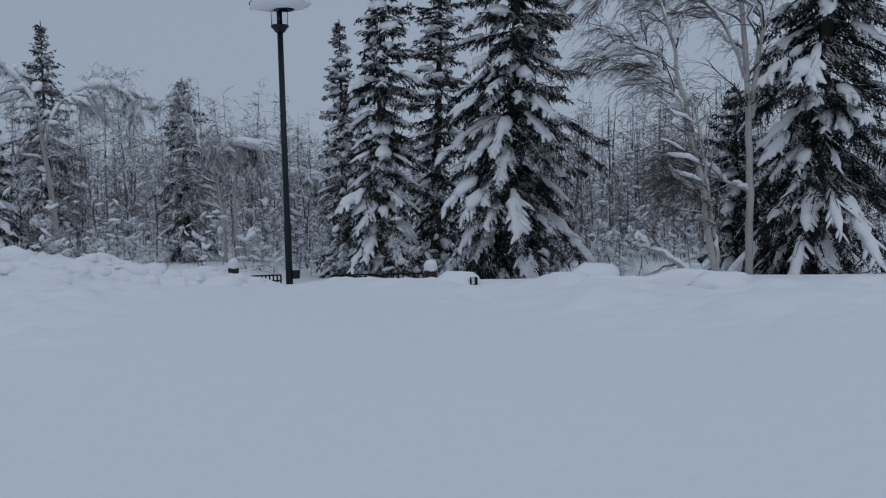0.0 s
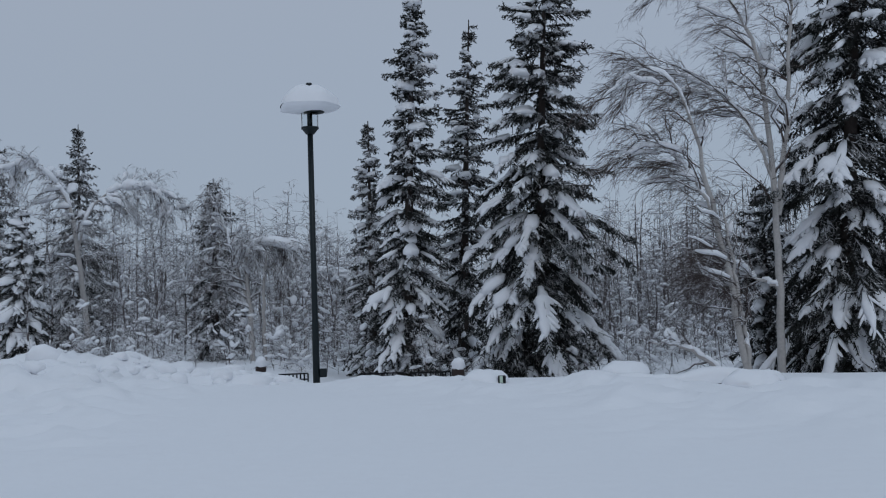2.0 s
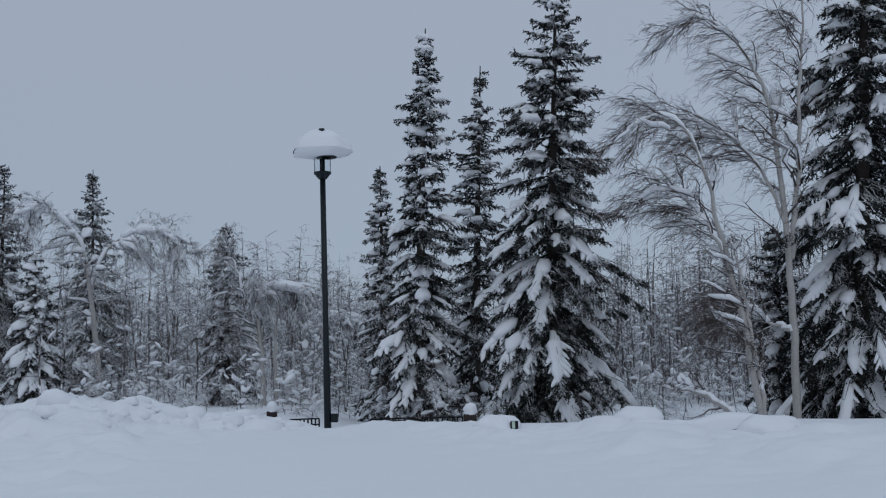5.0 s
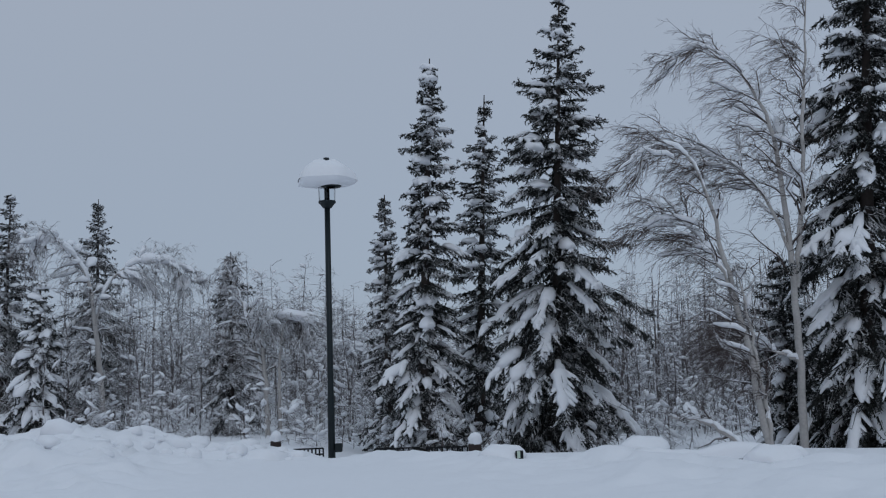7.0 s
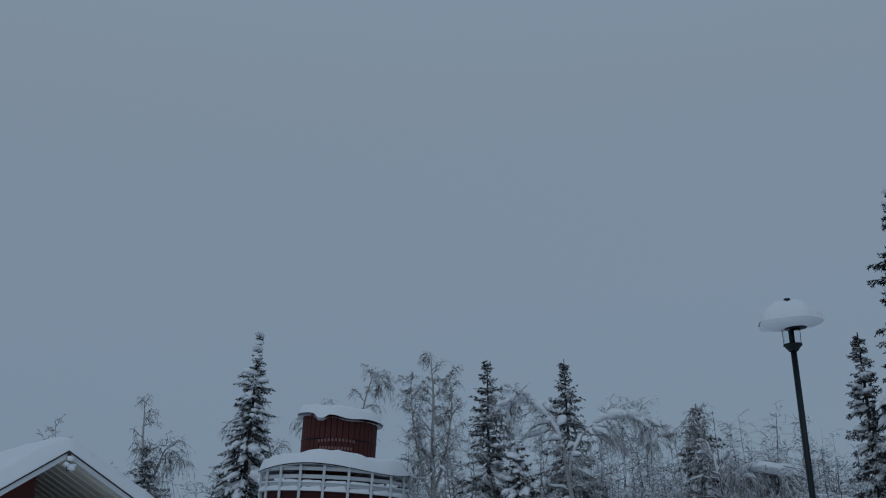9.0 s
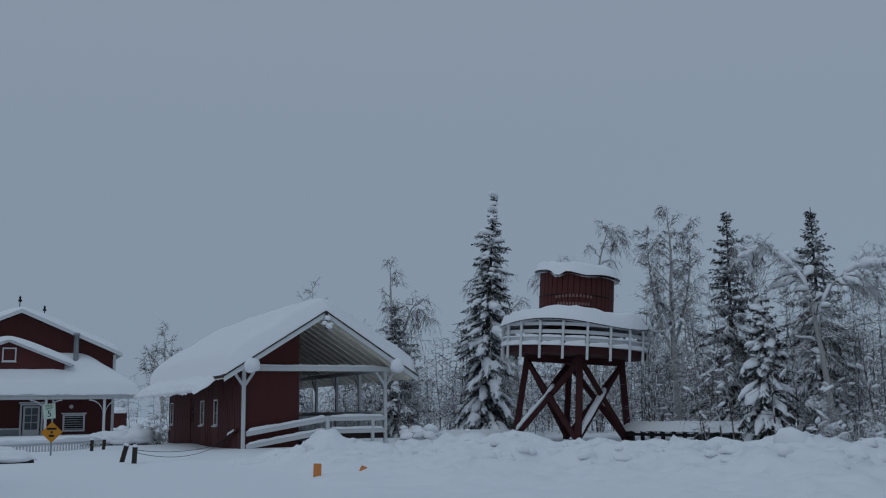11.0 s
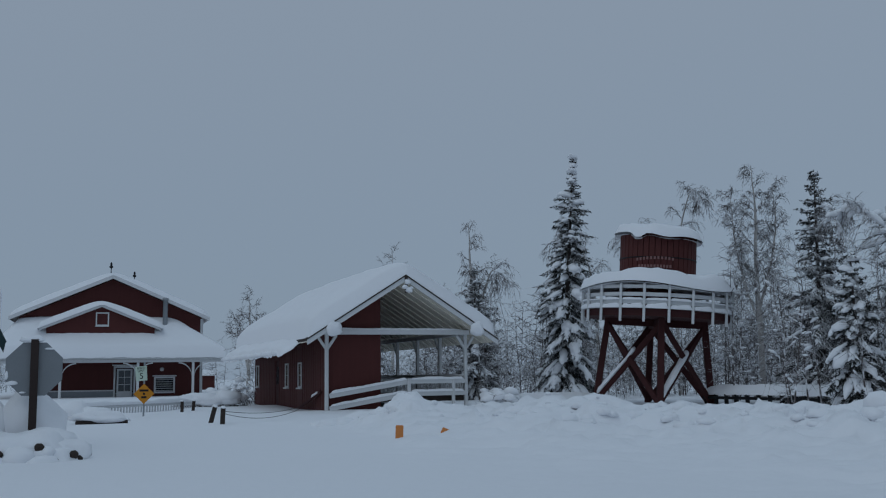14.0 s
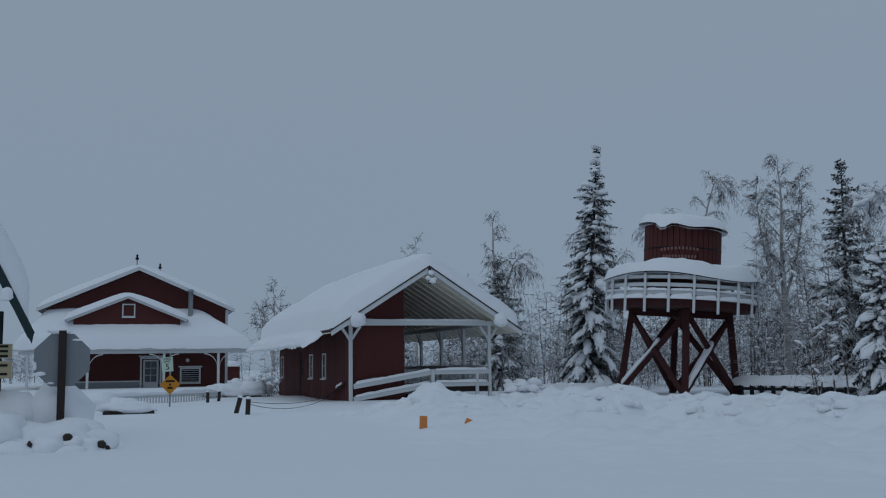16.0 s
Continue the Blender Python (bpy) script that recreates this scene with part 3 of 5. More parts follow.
birch("birch", rooted(-14.07, 15.6), [
    [(0, 0, -0.1, 0.060), (-0.14, 0.03, 0.72, 0.056), (-0.2, 0.05, 1.48, 0.050), (-0.36, 0.09, 2.28, 0.042), (-0.49, 0.11, 3.02, 0.036), (-0.67, 0.15, 4.06, 0.025), (-1.02, 0.2, 4.68, 0.014), (-1.53, 0.3, 4.72, 0.008), (-1.95, 0.35, 4.25, 0.004)],
    [(-0.36, 0.08, 2.3, 0.034), (-0.55, 0.1, 2.8, 0.028), (-0.79, 0.18, 3.25, 0.021), (-1.15, 0.24, 3.58, 0.013), (-1.8, 0.34, 3.5, 0.005)],
    [(0.0, 0, 0.1, 0.036), (-0.02, 0.02, 0.7, 0.034), (-0.1, 0.02, 1.2, 0.030), (-0.18, 0.03, 1.9, 0.022), (-0.3, 0.0, 2.7, 0.010)]],
    32, "leaning birch bowed over by snow", limbs=24, limb=1.2, wind=(-0.15, 0.02, 0), sag=0.28, twigs=12, thick=0.0044, clumps=8, low=0.28, comb=0.25, ridge=0.13, clump_size=0.12, rise=0.85)
birch("birch", rooted(-12.87, 15.0), [[(0, 0, -0.05, 0.039), (-0.3, 0.06, 0.27, 0.035), (-0.7, 0.14, 0.47, 0.023), (-1.05, 0.2, 0.5, 0.008)]],
      33, "snow-covered birch stem bent down to the ground", limbs=8, limb=0.6, sag=0.2, twigs=6, thick=0.005, clumps=1, level=2, ridge=0.07)
birch("birch", rooted(22.74, 29), [
    [(0, 0, -0.1, 0.09), (-0.12, 0, 1.5, 0.08), (-0.25, -0.1, 2.93, 0.068), (-0.46, -0.2, 4.4, 0.045), (-1.0, -0.45, 5.2, 0.026), (-1.65, -0.75, 5.45, 0.014), (-2.25, -1.0, 5.0, 0.006)],
    [(-0.25, -0.1, 3.1, 0.05), (0.06, 0.04, 4.2, 0.04), (0.61, 0.25, 4.75, 0.028), (1.33, 0.5, 4.82, 0.018), (2.0, 0.75, 4.65, 0.010), (2.3, 0.84, 4.1, 0.005)]],
    34, "old birch arching both ways under frost and snow", limbs=34, limb=1.25, sag=0.34, twigs=14, thick=0.0068, clumps=24, twig_mat=TWIG_FROST, low=0.28, clump_size=0.20, rise=0.35, ridge=0.30)
birch("birch", rooted(13.95, 24.6), [
    [(0, 0, -0.1, 0.075), (-0.05, 0, 1.1, 0.066), (-0.11, 0, 2.0, 0.052), (-0.12, 0, 2.6, 0.036), (0.15, 0, 2.92, 0.026), (0.7, 0.15, 2.85, 0.015), (1.05, 0.23, 2.35, 0.006)],
    [(-0.05, 0, 1.3, 0.05), (-0.4, 0.1, 2.4, 0.036), (-0.75, 0.2, 3.5, 0.022), (-1.15, 0.2, 4.35, 0.007)]],
    35, "small birch bent over with a snow cap", limbs=32, limb=1.15, sag=0.45, twigs=13, thick=0.0065, clumps=16, twig_mat=TWIG_FROST, low=0.2, clump_size=0.14, ridge=0.14)
birch("birch", rooted(31.0, 40), [
    [(0, 0, -0.1, 0.13), (0.05, 0, 2.5, 0.11), (0, 0, 5.0, 0.08), (0.1, 0, 7.2, 0.045), (0.0, 0, 9.2, 0.01)],
    [(0, 0, 3.0, 0.06), (-0.35, -0.3, 4.6, 0.045), (-0.6, -0.45, 6.4, 0.028), (-0.65, -0.5, 8.1, 0.007)],
    [(0, 0, 3.4, 0.06), (0.4, 0.3, 5.0, 0.045), (0.65, 0.5, 6.8, 0.028), (0.6, 0.45, 8.4, 0.007)]],
    36, "full upright birch with frosted bare branches", limbs=28, limb=1.2, sag=0.34, twigs=19, thick=0.009, clumps=3, twig_mat=TWIG_FROST, low=0.22, rise=0.95)
birch("birch", rooted(47.2, 46), [
    [(0, 0, -0.1, 0.13), (0.05, 0, 3.0, 0.11), (0.1, 0, 6.0, 0.06), (0.0, 0, 8.3, 0.01)],
    [(0.1, 0, 3.0, 0.06), (0.9, 0, 4.8, 0.05), (1.6, 0, 5.9, 0.03), (2.2, 0, 5.2, 0.008)]],
    37, "frosted birch with one arm hanging over", limbs=20, limb=1.6, sag=0.45, twigs=8, thick=0.014, clumps=6, twig_mat=TWIG_FROST, low=0.25, clump_size=0.22)
for bearing, far, high, bow, seed in ((35.4, 50, 10.0, 1.9, 38), (39.9, 50, 8.4, -2.4, 39), (37.2, 52, 8.6, -0.8, 40)):
    birch("birch", rooted(bearing, far), [[(0, 0, -0.1, 0.10), (0, 0, high * 0.45, 0.08), (bow * 0.15, 0, high * 0.75, 0.05), (bow * 0.6, 0, high, 0.025), (bow, 0, high * 0.93, 0.008)]],
          seed, "frosted birch bowed behind the water tower", limbs=26, limb=1.7, sag=0.5, twigs=12, thick=0.011, clumps=5, twig_mat=TWIG_FROST, low=0.35)
for bearing, far, high, seed in ((51.7, 60, 8.8, 41), (59.9, 58, 5.8, 42), (57.0, 75, 5.2, 43)):
    birch("birch", rooted(bearing, far), [[(0, 0, -0.1, 0.12), (0, 0, high * 0.4, 0.08), (0.1, 0, high * 0.75, 0.04), (0, 0, high, 0.01)],
                                        [(0, 0, high * 0.25, 0.06), (-0.8, 0, high * 0.6, 0.04), (-1.3, 0, high * 0.85, 0.01)],
                                        [(0, 0, high * 0.25, 0.06), (0.8, 0, high * 0.55, 0.04), (1.4, 0, high * 0.8, 0.01)]],
          seed, "bare rounded tree frosted grey behind the buildings", limbs=16, limb=1.5, sag=0.1, twigs=7, thick=0.015, clumps=2, twig_mat=TWIG_FROST, low=0.3, group="bare trees")


# saplings bent flat under a slab of snow
for bearing, far, stem, cap in ((11.0, 29, [(0, 0, -0.1, 0.05), (0.05, 0, 1.4, 0.04), (0.3, 0, 2.4, 0.03), (0.9, 0, 2.55, 0.02), (1.4, 0, 2.3, 0.008)], (0.62, 0.0, 2.58, 0.62, 0.30, 0.15)),
                                (13.3, 24.6, [(0, 0, -0.1, 0.05), (0.0, 0, 1.5, 0.04), (0.1, 0, 2.6, 0.03), (0.5, 0, 2.95, 0.02), (0.9, 0, 2.4, 0.008)], (0.42, 0.0, 2.92, 0.48, 0.26, 0.17))):
    sapling = birch("birch", rooted(bearing, far), [stem], int(bearing * 7), "slim birch bent over beneath a slab of snow", limbs=20, limb=1.0, sag=0.5, twigs=9, thick=0.008, clumps=6, twig_mat=TWIG_FROST, low=0.3)
    c = Soup()
    lump(c, cap[:3], cap[3:], (1, 0, -0.1), 3, int(bearing)), lump(c, (cap[0] + cap[3] * 0.6, 0, cap[2] - 0.08), (cap[3] * 0.55, cap[4] * 0.8, cap[5] * 0.8), (1, 0, -0.5), 3, int(far))
    part("snow_slab", c, SNOW, sapling, "thick slab of snow")


# ---- woods behind: countless thin frosted stems ----
def woods(name, count, bearings, fars, heights, seed, mat, label, limbs=26, thick=0.012, lush=1.0, snow=0.5, trunk=0.045):
    rng = np.random.default_rng(seed)
    s, white = Soup(), Soup()
    S, D, L, T, TR = [], [], [], [], []
    for i in range(count):
        b, d = rng.uniform(*bearings), math.sqrt(rng.uniform(fars[0] ** 2, fars[1] ** 2))
        h = rng.uniform(*heights)
        p = np.array(rooted(b, d))
        ln = np.array([rng.normal() * 0.05 * h, rng.normal() * 0.05 * h, h])
        t = np.linspace(0, 1, 5)[:, None]
        T.append(p + ln * t + rng.normal(size=(5, 3)) * 0.04 * (t > 0)), TR.append(trunk * rng.uniform(0.6, 1.3) * np.array([1, 0.85, 0.65, 0.4, 0.1]))
        for q in range(limbs):
            w = rng.uniform(0.12, 1.0)
            phi = rng.random() * 6.283
            S.append(p + ln * w), D.append((math.cos(phi) * 0.75, math.sin(phi) * 0.75, rng.uniform(-0.1, 0.8)))
            L.append(lush * rng.uniform(0.3, 1.0) * (1.15 - 0.7 * w))
            if rng.random() < snow * 0.10:
                z = rng.uniform(0.04, 0.10)
                lump(white, p + ln * w + np.array(D[-1]) * L[-1] * 0.5, (z * 1.6, z, z * 0.6), D[-1], 1, int(rng.integers(6)))
    tubes(s, T, TR, 4)
    for pp, rr in twiggery(rng, S, D, L, (0, 0, 0), 0.25, thick, 3, 2):
        tubes(s, pp, rr, 3)
    ob = part(name, s, mat, smooth=False)
    tagged(ob, label, "woods", kind="stuff")
    if white.n:
        tagged(part("snow_tufts", white, SNOW, ob), kind="stuff")


woods("near_woods", 400, (-26, 30), (27, 42), (2.4, 5.2), 51, TWIG_FROST, "thicket of thin frosted birch and willow stems", limbs=34, lush=1.3, thick=0.0085, trunk=0.025, snow=2.2)
woods("mid_woods", 170, (4, 33), (34, 50), (3.6, 6.0), 59, TWIG_FROST, "dense stand of slender frosted birches", limbs=34, lush=1.5, thick=0.011, trunk=0.028, snow=2.0)
woods("tall_woods", 130, (-21, -3), (28, 46), (3.4, 5.8), 52, TWIG_FROST, "stand of tall thin dark stems dusted with snow", limbs=30, trunk=0.05, thick=0.009)
woods("tower_woods", 170, (25, 50), (44, 60), (2.6, 5.2), 56, TWIG_FROST, "dense frosted thicket behind the water tower", limbs=30, lush=1.7, thick=0.014, trunk=0.035, snow=1.4)
# the two farthest stands take their haze from the twig colour, not from air
woods("far_woods", 260, (-30, 50), (50, 85), (3.5, 6.5), 53, HAZED_TWIG, "distant frosted woods, their colour greyed for haze towards the sky", limbs=26, lush=2.0, thick=0.028, snow=1.6, trunk=0.05)
woods("distant_woods", 100, (48, 86), (105, 150), (2.5, 5.0), 57, HAZED_TWIG, "low distant woods behind the hall, their colour greyed for haze", limbs=20, lush=2.4, thick=0.025, snow=0.6)
woods("undergrowth", 250, (-24, 24.5), (20.0, 31), (0.4, 1.7), 54, TWIG_FROST, "snow-covered low brush under the trees", limbs=18, lush=0.9, snow=2.2, trunk=0.010, thick=0.006)
woods("undergrowth", 90, (32, 60), (43, 56), (0.6, 2.2), 55, TWIG_FROST, "snow-covered brush behind the shelter and tower", limbs=20, lush=1.2, snow=2.0, trunk=0.018, thick=0.010)


woods("shelter_brush", 70, (46.5, 56), (43, 53), (1.2, 2.9), 58, TWIG_FROST, "snow-clotted brush and saplings behind the open shelter", limbs=26, lush=1.3, snow=3.0, trunk=0.02, thick=0.011)


# ---- building helpers ----
def holed(bm, a0, a1, z0, z1, thick, holes, m=None):
    """A wall along x from a0 to a1 with openings (a, b, low, high) through it; its face lies at y = 0."""
    cuts = sorted({a0, a1, *[h[0] for h in holes], *[h[1] for h in holes]})
    for p, q in zip(cuts, cuts[1:]):
        inside = sorted([h for h in holes if h[0] < (p + q) / 2 < h[1]], key=lambda h: h[2])
        low = z0
        for h in inside:
            if h[2] > low + 1e-4:
                box(bm, p, q, 0, thick, low, h[2], m=m)
            low = h[3]
        if z1 > low + 1e-4:
            box(bm, p, q, 0, thick, low, z1, m=m)
    return bm


def prism(bm, outline, y0, y1, m=None):
    """An outline in x and z, given depth from y0 to y1."""
    a = [bm.verts.new((x, y0, z)) for x, z in outline]
    b = [bm.verts.new((x, y1, z)) for x, z in outline]
    bm.faces.new(a[::-1]), bm.faces.new(b)
    for i in range(len(a)):
        j = (i + 1) % len(a)
        bm.faces.new((a[i], a[j], b[j], b[i]))
    if m is not None:
        bmesh.ops.transform(bm, matrix=m, verts=a + b)
    return bm


def snow_on(surf, thick, nu=30, nv=30, seed=0.0, wave=0.2, power=6, rag=0.0, bulge=0.08, soft=None):
    """A rounded blanket of snow over the surface surf(u, v); soft(u, v) gives its smoothed top."""
    soft = soft or surf
    mid = np.array(surf(0.5, 0.5), float)
    top, low = [], []
    for u in np.linspace(0, 1, nu):
        for v in np.linspace(0, 1, nv):
            p, t = np.array(surf(u, v), float), np.array(soft(u, v), float)
            fu, fv = max(0.0, 1 - abs(2 * u - 1) ** power), max(0.0, 1 - abs(2 * v - 1) ** power)
            fall = (fu * fv) ** 0.42
            h = thick * (1 + wave * (rough(p, 0.6, seed) + 0.6 * rough(p, 1.9, seed) + 0.25 * rough(p, 5.0, seed)))
            out = (p - mid) * (1, 1, 0)
            out /= np.linalg.norm(out) + 1e-6
            edge = max(abs(2 * u - 1), abs(2 * v - 1)) ** 30
            sag = rag * edge * (0.55 + 0.9 * rough(p, 3.0, seed + 3))
            q = p * (1 - fall) + t * fall + np.array([0, 0, h * fall - sag]) + out * bulge * math.sin(math.pi * min(1, fall * 1.05)) * (fall < 0.97)
            top.append(q), low.append(p - (0, 0, 0.01 + sag))
    s = Soup()
    f = grid_faces(nu, nv)
    s.add(top, f), s.add(low, f[:, ::-1])
    return s


def flat_quad(c):
    c = [np.array(q, float) for q in c]
    return lambda u, v: (1 - u) * (1 - v) * c[0] + u * (1 - v) * c[1] + u * v * c[2] + (1 - u) * v * c[3]


def snow_line(a, b, wide, high, seed=0, gap=0.0):
    """Snow lying along a rail from a to b."""
    a, b = np.array(a, float), np.array(b, float)
    d = (b - a) / np.linalg.norm(b - a)
    side = np.cross(d, (0, 0, 1))
    side /= np.linalg.norm(side) + 1e-9
    n = max(6, int(np.linalg.norm(b - a) / 0.09))
    s, v, k = Soup(), [], 7
    for i in range(n):
        t = i / (n - 1)
        p = a + (b - a) * t
        end = (1 - abs(2 * t - 1) ** 14) ** 0.5
        h = high * end * (1 + 0.45 * rough(p, 1.6, seed) + 0.2 * rough(p, 5, seed))
        w = wide * (0.6 + 0.4 * end) * (1 + 0.2 * rough(p, 2.5, seed + 4))
        for j in range(k):
            c = math.pi * j / (k - 1)
            v.append(p + side * w / 2 * math.cos(c) * (1.0 if 0 < j < k - 1 else 0.85) + np.array([0, 0, h * math.sin(c) ** 0.7 - 0.005]))
    s.add(v, grid_faces(n, k))
    i = np.arange(n - 1) * k
    s.add(v, np.concatenate([np.stack([i, i + k - 1, i + k], -1), np.stack([i + k - 1, i + 2 * k - 1, i + k], -1)]))
    return s


def glazed(name, parent, m, w, h, glass, bars=(1, 1), frame=0.07, sill=True):
    """A window: frame, panes and sill, its outer face at y = 0 looking to -y, lower edge centre at the origin of m."""
    win = part(name, prism_frame(w, h, frame, m), WHITE, parent)
    pw, ph = w / (bars[0] + 1), h / (bars[1] + 1)
    for i in range(bars[0] + 1):
        for j in range(bars[1] + 1):
            part("pane", boxed(-w / 2 + i * pw + 0.015, -w / 2 + (i + 1) * pw - 0.015, 0.035, 0.045, j * ph + 0.015, (j + 1) * ph - 0.015, m=m), glass, win)
    if bars[0] or bars[1]:
        bm = bmesh.new()
        for i in range(1, bars[0] + 1):
            box(bm, -w / 2 + i * pw - 0.015, -w / 2 + i * pw + 0.015, 0.02, 0.05, 0, h, m=m)
        for j in range(1, bars[1] + 1):
            box(bm, -w / 2, w / 2, 0.022, 0.048, j * ph - 0.015, j * ph + 0.015, m=m)
        part("glazing_bars", bm, WHITE, win)
    if sill:
        part("sill", boxed(-w / 2 - frame - 0.03, w / 2 + frame + 0.03, -0.09, 0.02, -frame - 0.05, -frame, 0.005, m=m), WHITE, win)
    return win


def prism_frame(w, h, f, m):
    bm = bmesh.new()
    box(bm, -w / 2 - f, -w / 2, -0.03, 0.06, -f, h + f, 0.005, m=m)
    box(bm, w / 2, w / 2 + f, -0.03, 0.06, -f, h + f, 0.005, m=m)
    box(bm, -w / 2, w / 2, -0.028, 0.06, h, h + f, 0.005, m=m)
    box(bm, -w / 2, w / 2, -0.028, 0.06, -f, 0, 0.005, m=m)
    return bm


def bracket(parent, x, y, z, dx, size=0.55, wide=0.08, m=None):
    """A curved brace from a post up to the beam."""
    bm = bmesh.new()
    n = 7
    ring = []
    for i in range(n):
        c = math.pi / 2 * i / (n - 1)
        px, pz = x + dx * size * (1 - math.cos(c)), z - size + size * math.sin(c)
        ring.append([bm.verts.new((px, y + t * 0.04, pz + s * wide)) for s, t in ((0, -1), (1, -1), (1, 1), (0, 1))])
    for a, b in zip(ring, ring[1:]):
        for k in range(4):
            bm.faces.new((a[k], a[(k + 1) % 4], b[(k + 1) % 4], b[k]))
    bm.faces.new(ring[0]), bm.faces.new(ring[-1][::-1])
    return part("curved_brace", bm, WHITE, parent)


# ---- open-sided shelter with a small red room ----
PW, PL = 4.83, 11.5
EAVE, RIDGE, OVER = 2.17, 4.20, 0.80
shelter = thing("shelter", pose(-26.29, 18.07, 0, 0, 0, 70.8), "red board shelter with white posts and a snowy gable roof", "shelter")
WINS = ((3.5, 0.42, 0.78, 1.56), (5.5, 0.42, 0.78, 1.56), (10.85, 0.42, 0.78, 1.56))
DOORS = ((7.2, 0.62, -0.1, 1.75),)
holes = [(-c - w / 2, -c + w / 2, lo, hi) for c, w, lo, hi in (*WINS, *DOORS)]
mside = pose(0, 0, 0, 0, 0, -90)
wall = part("side_wall", holed(bmesh.new(), -PL, -0.1, -0.3, 2.5, 0.12, holes, mside), RED, shelter, "dark red vertical boards")
for c, w, lo, hi in WINS:
    glazed("window", shelter, mside @ pose(-c, 0, lo), w, hi - lo, PALE_GLASS, (0, 1), 0.05)
door = part("door", boxed(-7.2 - 0.30, -7.2 + 0.30, 0.03, 0.07, -0.1, 1.74, m=mside), RED_DARK, shelter, "plain dark red door")
part("door_pane", boxed(-7.2 - 0.18, -7.2 + 0.18, 0.015, 0.03, 0.85, 1.5, m=mside), DARK_GLASS, door)
part("room_front_wall", boxed(0.12, 1.85, 0.1, 0.22, -0.3, 2.6), RED, shelter, "dark red boarded wall")
part("room_inner_wall", boxed(1.73, 1.85, 0.22, PL, -0.3, EAVE + (RIDGE - EAVE) / (PW / 2 + OVER) * (1.73 + OVER) - 0.06), RED, shelter)
part("room_back_wall", boxed(0.12, 1.73, PL - 0.12, PL, -0.3, 2.5), RED, shelter)
rise = (RIDGE - EAVE) / (PW / 2 + OVER)
part("gable_board_wall", prism(bmesh.new(), [(0.03, 2.6), (1.85, 2.6), (1.85, EAVE + rise * (1.85 + OVER) - 0.05), (0.03, EAVE + rise * (0.03 + OVER) - 0.05)], 0.104, 0.21), RED, shelter)
part("back_gable", prism(bmesh.new(), [(0, 2.5), (PW, 2.5), (PW / 2, RIDGE - 0.1)], PL - 0.1, PL), RED, shelter)
me = None
for y in np.arange(0.45, PL, 0.3):
    if any(abs(y - c) < w / 2 + 0.07 for c, w, lo, hi in (*WINS, *DOORS)):
        continue
    if me is None:
        bm = boxed(-0.012, -0.002, -0.018, 0.018, -0.25, 2.42)
        b = part("batten", bm, RED, shelter)
        me = b.data
        b.location = (0, y, 0)
    else:
        b = part("batten", me, RED, shelter)
        b.location = (0, y, 0)
part("floor_deck", boxed(1.86, PW + 0.05, 0.05, PL, 0.25, 0.42, 0.02), WOOD_DARK, shelter)
for sgn, x in ((-1, 0.0), (1, PW)):
    for y in (0.0, 2.3, 4.6, 6.9, 9.2, 11.4) if sgn > 0 else (0.0,):
        part("post", boxed(x - 0.055, x + 0.055, y - 0.055, y + 0.055, -0.2, 2.48, 0.012), WHITE, shelter)
        for d in ((1,) if sgn < 0 else (-1,)) if y == 0 else ():
            part("knee_brace", beamed((x, y, 1.95), (x + d * 0.32, y, 2.42), 0.08, 0.09), WHITE, shelter)
        if sgn > 0:
            part("knee_brace", beamed((x, y + 0.05, 1.9), (x, y + 0.45, 2.40), 0.08, 0.08, upright=(1, 0, 0)), WHITE, shelter)
        if sgn < 0 or y == 0:
            part("knee_brace", beamed((x, y, 1.95), (x - sgn * -0.30, y - 0.0, 2.38), 0.08, 0.08), WHITE, shelter)
part("tie_beam", boxed(-0.12, PW + 0.12, -0.11, 0.09, 2.44, 2.60, 0.012), WHITE, shelter)
part("snow_on_beam", snow_line((0.1, -0.01, 2.60), (PW - 0.1, -0.01, 2.60), 0.2, 0.06, 3), SNOW, shelter)
part("side_beam", boxed(PW - 0.07, PW + 0.07, 0.09, PL, 2.42, 2.58, 0.012), WHITE, shelter)
for sgn in (-1, 1):
    xe = PW / 2 + sgn * (PW / 2 + OVER)
    for k, (mat, nm, lift, th) in enumerate(((SOFFIT, "soffit", 0.0, 0.03), (WOOD_DARK, "roof_deck", 0.034, 0.09))):
        outl = [(xe, EAVE + lift), (PW / 2, RIDGE + lift), (PW / 2, RIDGE + lift + th), (xe, EAVE + lift + th)]
        part(nm, prism(bmesh.new(), outl, -OVER, PL + 0.4), mat, shelter)
    xo = xe + sgn * 0.04
    part("barge_board", prism(bmesh.new(), [(xo, EAVE - 0.09), (PW / 2, RIDGE - 0.06), (PW / 2, RIDGE + 0.10), (xo, EAVE + 0.07)], -OVER - 0.05, -OVER - 0.005), WHITE, shelter)
    part("roof_edge_shingles", prism(bmesh.new(), [(xo, EAVE + 0.075), (PW / 2, RIDGE + 0.105), (PW / 2, RIDGE + 0.15), (xo, EAVE + 0.12)], -OVER - 0.07, -OVER + 0.3), WOOD_DARK, shelter)
    # small ball of snow on the corner of the beam
    c = Soup()
    lump(c, (0.0 if sgn < 0 else PW + 0.05, -OVER - 0.16, 2.52), (0.24, 0.16, 0.30), None, 3, 2 + sgn)
    part("snow_ball", c, SNOW, shelter)


def shelter_roof(u, v):
    x = -OVER + u * (PW + 2 * OVER)
    return (x, -OVER - 0.05 + v * (PL + OVER + 0.5), RIDGE + 0.125 - rise * abs(x - PW / 2))


